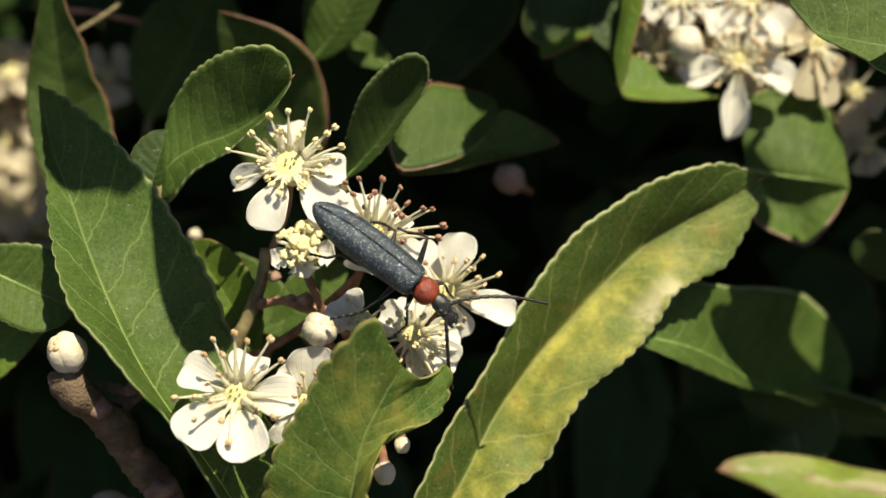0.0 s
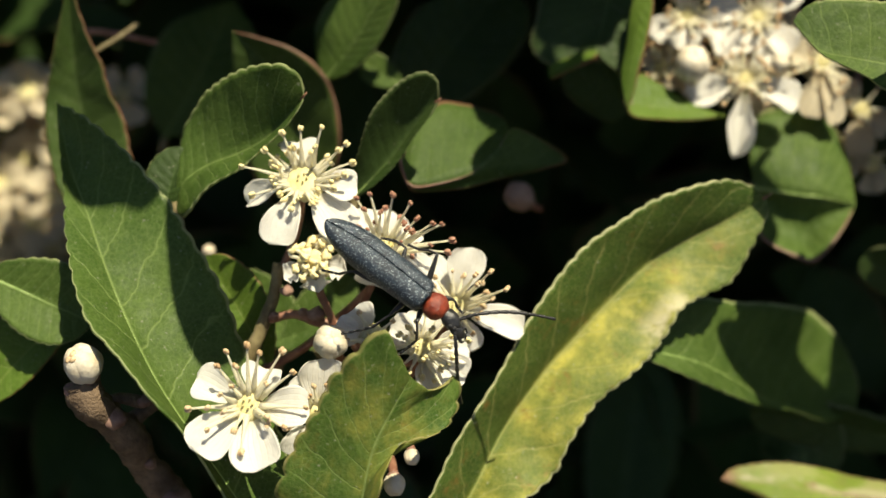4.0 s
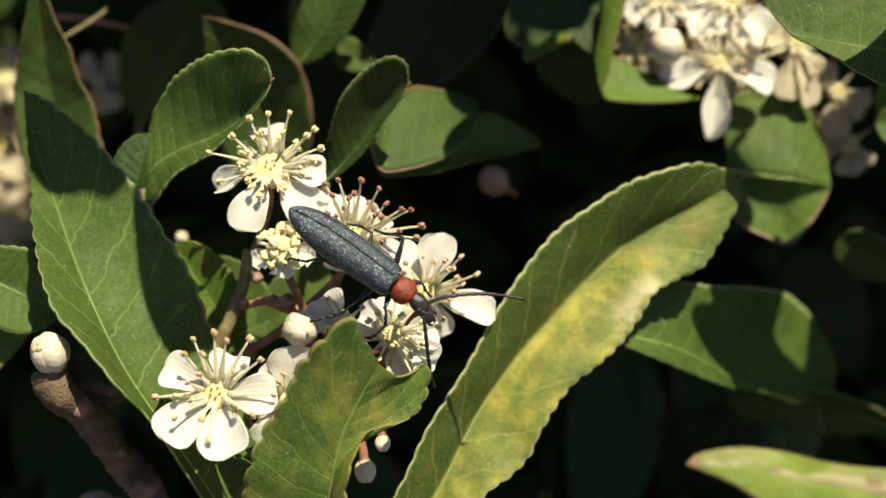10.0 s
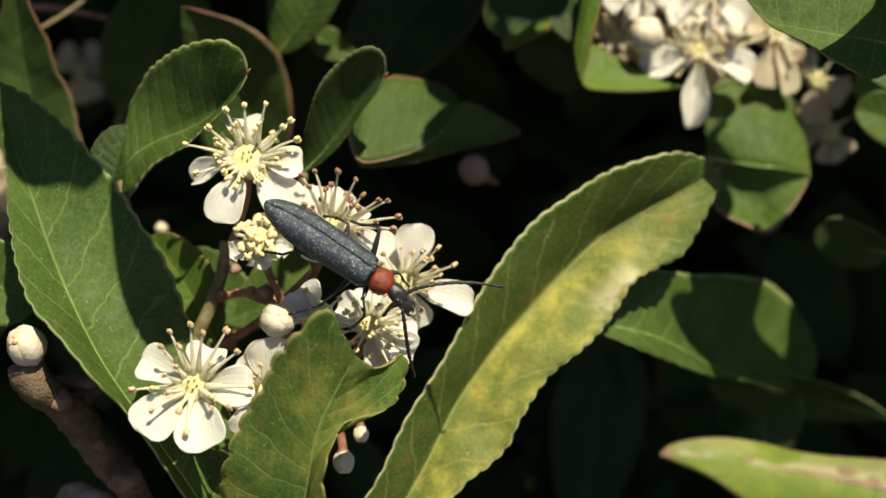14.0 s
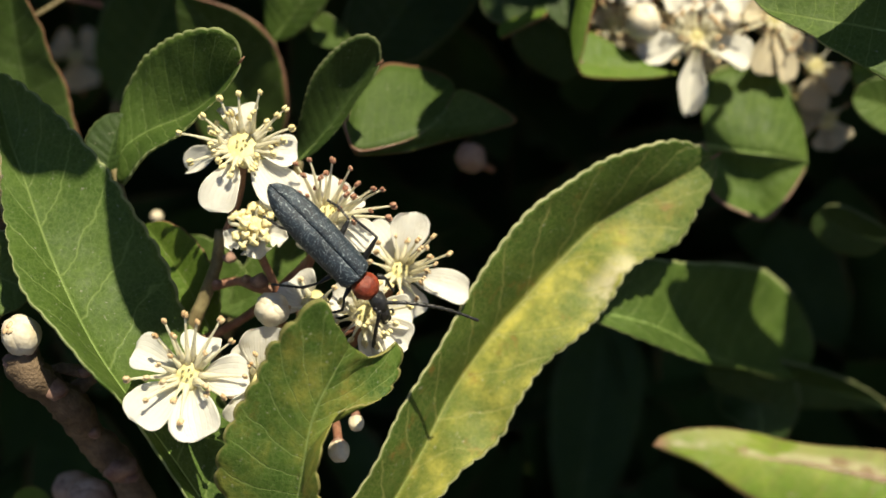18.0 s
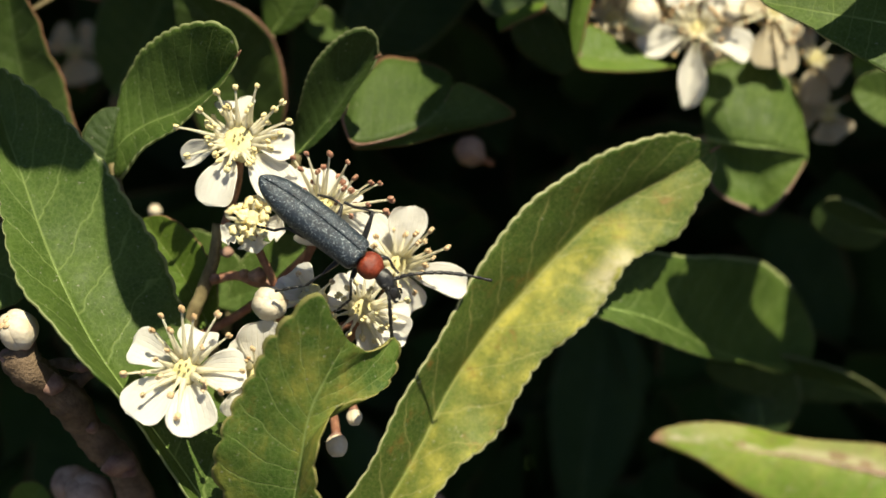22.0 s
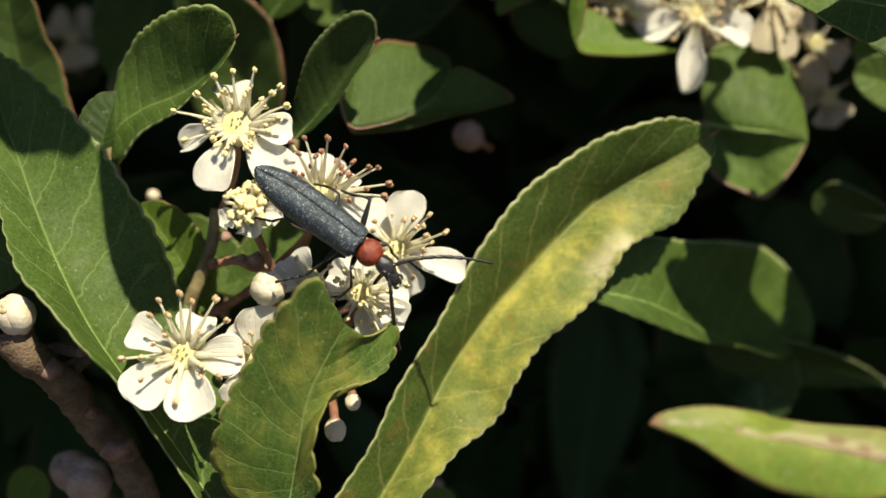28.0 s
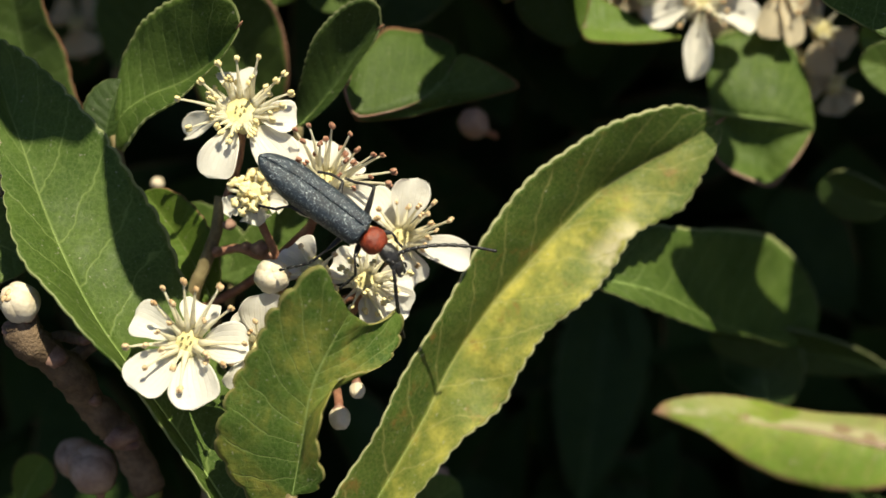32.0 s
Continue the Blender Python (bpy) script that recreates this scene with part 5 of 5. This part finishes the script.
# ---- the beetle ----
def beetle():
    """Built facing +x with its back up, in millimetres from the middle of its neck shield."""
    global ORIGIN
    ob = new("beetle")
    ob.empty_display_size = 0.002
    ORIGIN[ob.name] = Vector((0, 0, 0))
    tagged(ob, "dark blue-grey beetle with a red neck shield, on the flowers", "beetle")

    def case(side):
        rows, cols, ln = 36, 9, 9.1
        verts, faces, uvs = [], [], []
        for i in range(rows + 1):
            s = i / rows
            wd = 1.40 * (0.89 + 0.08 * math.sin(2.8 * s)) * (1 - max(0, (s - 0.5) / 0.5) ** 3.0) ** 0.6 if s < 1 else 0.05
            wd *= min(1, 0.86 + s * 5)
            arch = 0.98 * (0.9 + 0.25 * math.sin(3 * s)) * (1 - 0.75 * max(0, (s - 0.6) / 0.4) ** 1.8)
            for j in range(cols + 1):
                a = (j / cols) ** 0.9 * 1.78
                y = 0.045 + wd * math.sin(min(a, 1.571)) if a < 1.571 else 0.045 + wd * (1 - (a - 1.571) * 0.35)
                z = arch * math.cos(a) * (1 if a < 1.571 else 2.6)
                z -= 0.07 * math.exp(-(j / cols * 9) ** 2) + 0.05 * math.exp(-((j / cols - 0.93) * 14) ** 2)
                verts.append(Vector((-0.95 - ln * s, side * y, 0.15 + z - 0.25 * s)))
                uvs.append((s, j / cols))
        for i in range(rows):
            for j in range(cols):
                a = i * (cols + 1) + j
                f = (a, a + 1, a + cols + 2, a + cols + 1)
                faces.append(f if side > 0 else f[::-1])
        low = [v - Vector((0, side * 0.05, 0.12)) for v in verts]
        n = len(verts)
        faces += [tuple(n + k for k in f[::-1]) for f in faces[:]]
        rim = list(range(cols + 1)) + [i * (cols + 1) + cols for i in range(1, rows + 1)] + [rows * (cols + 1) + j for j in range(cols - 1, -1, -1)] + [i * (cols + 1) for i in range(rows - 1, 0, -1)]
        for a, b in zip(rim, rim[1:] + rim[:1]):
            f = (b, a, n + a, n + b)
            faces.append(f if side > 0 else f[::-1])
        return verts + low, faces, uvs + uvs

    part("wing_case", case(1), SHELL, ob, "dark blue-grey pitted wing case")
    part("wing_case", case(-1), SHELL, ob, "dark blue-grey pitted wing case")
    part("abdomen", ball((-5.1, 0, -0.35), ((4.5, 0, 0), (0, 1.2, 0), (0, 0, 0.8)), 0.05, 1, 12, 16), BLACK, ob, "black abdomen under the wing cases")
    part("pronotum", ball((0, 0, 0.02), ((1.02, 0, 0), (0, 1.05, 0), (0, 0, 0.9)), 0.07, 4, 14, 22, lambda d: 1 - 0.16 * max(0, abs(d.x) - 0.7) - 0.05 * math.exp(-(d.y * 5) ** 2) * max(0, d.z)), RED, ob, "shiny red neck shield")
    part("scutellum", ball((-1.05, 0, 0.78), ((0.3, 0, 0), (0, 0.3, 0), (0, 0, 0.16)), 0.1, 5, 6, 10), BLACK, ob)
    part("collar", tube([(-1.15, 0, -0.1), (-0.95, 0, -0.05), (-0.8, 0, 0)], [0.85, 0.9, 0.8], 16), BLACK, ob)
    head = part("head", merge(ball((1.45, -0.1, -0.05), ((1.0, -0.2, -0.12), (0.14, 0.62, 0), (0.1, 0, 0.56)), 0.14, 6, 14, 18), ball((2.2, -0.3, -0.2), ((0.85, -0.2, -0.18), (0.12, 0.48, 0), (0.1, 0, 0.4)), 0.16, 7, 12, 14)), BLACK, ob, "black pitted head")
    for s in (1, -1):
        part("eye", ball((1.7, s * 0.46 - 0.16, 0.06), ((0.24, 0, 0), (0, 0.2, 0), (0, 0, 0.26)), 0.0, 8, 8, 12), BLACK, head, "glossy black eye")
        part("mandible", tube(curve([(2.7, s * 0.26 - 0.4, -0.35), (3.05, s * 0.3 - 0.48, -0.45), (3.2, s * 0.06 - 0.5, -0.5)], 4), [0.16, 0.15, 0.14, 0.13, 0.12, 0.11, 0.09, 0.07, 0.04], 6), BLACK, head)
        part("palp", tube(curve([(2.6, s * 0.4 - 0.35, -0.4), (2.8, s * 0.75 - 0.4, -0.6), (3.1, s * 0.7 - 0.45, -0.8)], 4), 0.08, 6), BLACK, head)
    moving = {}
    for side, key in ((1, "left"), (-1, "right")):
        ob2 = new("antenna", mesh("antenna", *ball((0, 0, 0), ((0.2, 0, 0), (0, 0.18, 0), (0, 0, 0.18)), 0, 1, 6, 9), BLACK, Vector((0, 0, 0))))
        ob2.parent, ob2["label"] = ob, "thin black beaded antenna"
        path = curve([(0, 0, 0), (1.3, 0.12, 0.35), (3.3, 0.05, 0.4), (5.3, -0.25, 0.15), (7.3, -0.75, -0.2)], 20)
        for k in range(11):
            a, b = k * 80 // 11, (k + 1) * 80 // 11
            line = [Vector((p.x, p.y * side, p.z)) for p in path[a:b + 1]]
            n = len(line)
            r = 0.165 if k < 8 else 0.13
            me = mesh("segment", *tube(line, [r * (0.62 + 0.42 * (i / (n - 1)) ** 0.6) * (1 if i < n - 1 else 0.7) for i in range(n)], 8), BLACK, Vector((0, 0, 0)))
            seg = new("segment", me)
            seg.parent = ob2
        moving[key] = ob2

    def leg(name, hip, knee, ankle, toe):
        femur = part("leg", tube(curve([hip, (Vector(hip) + Vector(knee)) * 0.5, knee], 5), [0.15, 0.19, 0.22, 0.23, 0.22, 0.21, 0.19, 0.17, 0.15, 0.13, 0.11], 9), BLACK, ob, "thin black jointed leg")
        part("tibia", tube(curve([knee, (Vector(knee) + Vector(ankle)) * 0.5 + Vector((0, 0, 0.12)), ankle], 4), [0.1, 0.09, 0.09, 0.09, 0.09, 0.1, 0.11, 0.12, 0.12], 8), BLACK, femur)
        a, t = Vector(ankle), Vector(toe)
        for k in range(4):
            p, q = a + (t - a) * k / 4, a + (t - a) * (k + 0.92) / 4
            part("tarsus", tube([p, (p + q) / 2, q], [0.07, 0.1, 0.12], 7), BLACK, femur)
        return femur

    leg("fore", (-0.64, -0.35, -1.06), (-0.34, -1.58, -0.82), (0.49, -2.15, -2.01), (0.20, -3.06, -3.49))
    leg("fore", (0.16, 1.19, -0.46), (0.76, 1.53, -0.33), (1.37, 1.46, -0.78), (2.05, 1.44, -0.97))
    leg("mid", (-1.89, -0.40, -1.43), (-2.20, -1.95, -1.65), (-2.61, -3.00, -2.99), (-4.11, -4.27, -4.53))
    leg("mid", (-1.37, 1.06, -0.31), (-2.24, 2.80, 1.32), (-3.50, 2.81, 0.06), (-4.27, 2.86, -0.43))
    leg("hind", (-4.52, -0.44, -1.89), (-6.21, -0.82, -2.01), (-6.92, -1.05, -3.36), (-8.14, -1.24, -4.27))
    leg("hind", (-3.70, 1.20, -0.88), (-4.25, 2.51, -0.40), (-5.36, 2.71, -1.07), (-6.13, 2.58, -1.67))
    return ob, moving


bug, feelers = beetle()


def bug_at(u, v, w, heading, pitch, roll):
    return FACE @ Matrix.Translation(Vector((u, v, w)) * MM) @ pose(0, 0, 0, 0, 0, heading) @ pose(0, 0, 0, 0, pitch, 0) @ pose(0, 0, 0, roll, 0, 0)


def motions():
    walk(bug, [
        (0, bug_at(-1.21, -2.97, 10.50, -38.0, 4, -30)),
        (3.5, bug_at(-1.15, -3.13, 10.50, -38.1, 4, -30)),
        (6, bug_at(-1.32, -3.09, 10.50, -37.1, 4, -30)),
        (9, bug_at(-1.26, -3.02, 10.50, -36.5, 4, -30)),
        (13, bug_at(-1.12, -2.95, 10.50, -35.7, 4, -30)),
        (14.5, bug_at(-1.15, -2.95, 10.50, -35.0, 4, -30)),
        (16.5, bug_at(-1.00, -2.85, 10.50, -34.0, 4, -28)),
        (17, bug_at(-1.63, -3.59, 10.40, -44.2, 8, -18)),
        (17.5, bug_at(-1.72, -3.45, 10.40, -42.0, 8, -18)),
        (18, bug_at(-1.91, -4.10, 10.20, -48.4, 14, -14)),
        (18.5, bug_at(-1.71, -4.85, 10.00, -47.5, 20, -12)),
        (19, bug_at(-1.55, -5.17, 9.80, -47.4, 26, -8)),
        (19.5, bug_at(-1.37, -5.75, 9.60, -49.9, 30, -5)),
        (20, bug_at(-1.49, -5.48, 9.50, -55.9, 32, -3)),
        (20.5, bug_at(-1.55, -5.15, 9.60, -54.2, 28, -5)),
        (21, bug_at(-1.37, -3.41, 10.30, -40.6, 8, -16)),
        (21.5, bug_at(-1.22, -3.36, 10.40, -40.6, 5, -20)),
        (22, bug_at(-1.37, -3.02, 10.50, -40.0, 4, -30)),
        (22.5, bug_at(-1.26, -3.05, 10.50, -39.4, 4, -30)),
        (23, bug_at(-1.42, -3.14, 10.50, -39.5, 4, -30)),
        (25.5, bug_at(-1.51, -3.14, 10.50, -39.4, 4, -30)),
        (27.5, bug_at(-1.30, -3.19, 10.50, -38.0, 4, -30)),
        (28, bug_at(-1.29, -3.20, 10.50, -37.8, 4, -30)),
        (30, bug_at(-1.21, -3.19, 10.50, -37.6, 4, -30)),
        (32, bug_at(-1.31, -3.21, 10.50, -37.8, 4, -30)),
    ])
    neck = ((1.95, 0.28, 0.2), (2.05, -0.62, 0.2))
    walk(feelers["left"], [
        (t, pose(neck[0][0] * MM, neck[0][1] * MM, neck[0][2] * MM, 0, p, h)) for t, p, h in (
            (0, -8, 44), (16.5, -8, 44), (17, 4, 13), (17.5, 4, 5), (18, 0, 40), (18.5, -10, 108), (19, -10, 125), (19.5, -12, 122), (20, -20, 112),
            (20.5, -16, 85), (21, -8, 46), (21.5, -8, 44), (32, -8, 44),
        )])
    walk(feelers["right"], [
        (t, pose(neck[1][0] * MM, neck[1][1] * MM, neck[1][2] * MM, 0, p, h)) for t, p, h in (
            (0, 50, -30), (16.5, 50, -30), (17.5, 52, -32), (18.5, 58, -34), (20, 60, -26), (21, 50, -28), (22, 50, -30), (32, 50, -30),
        )])


motions()
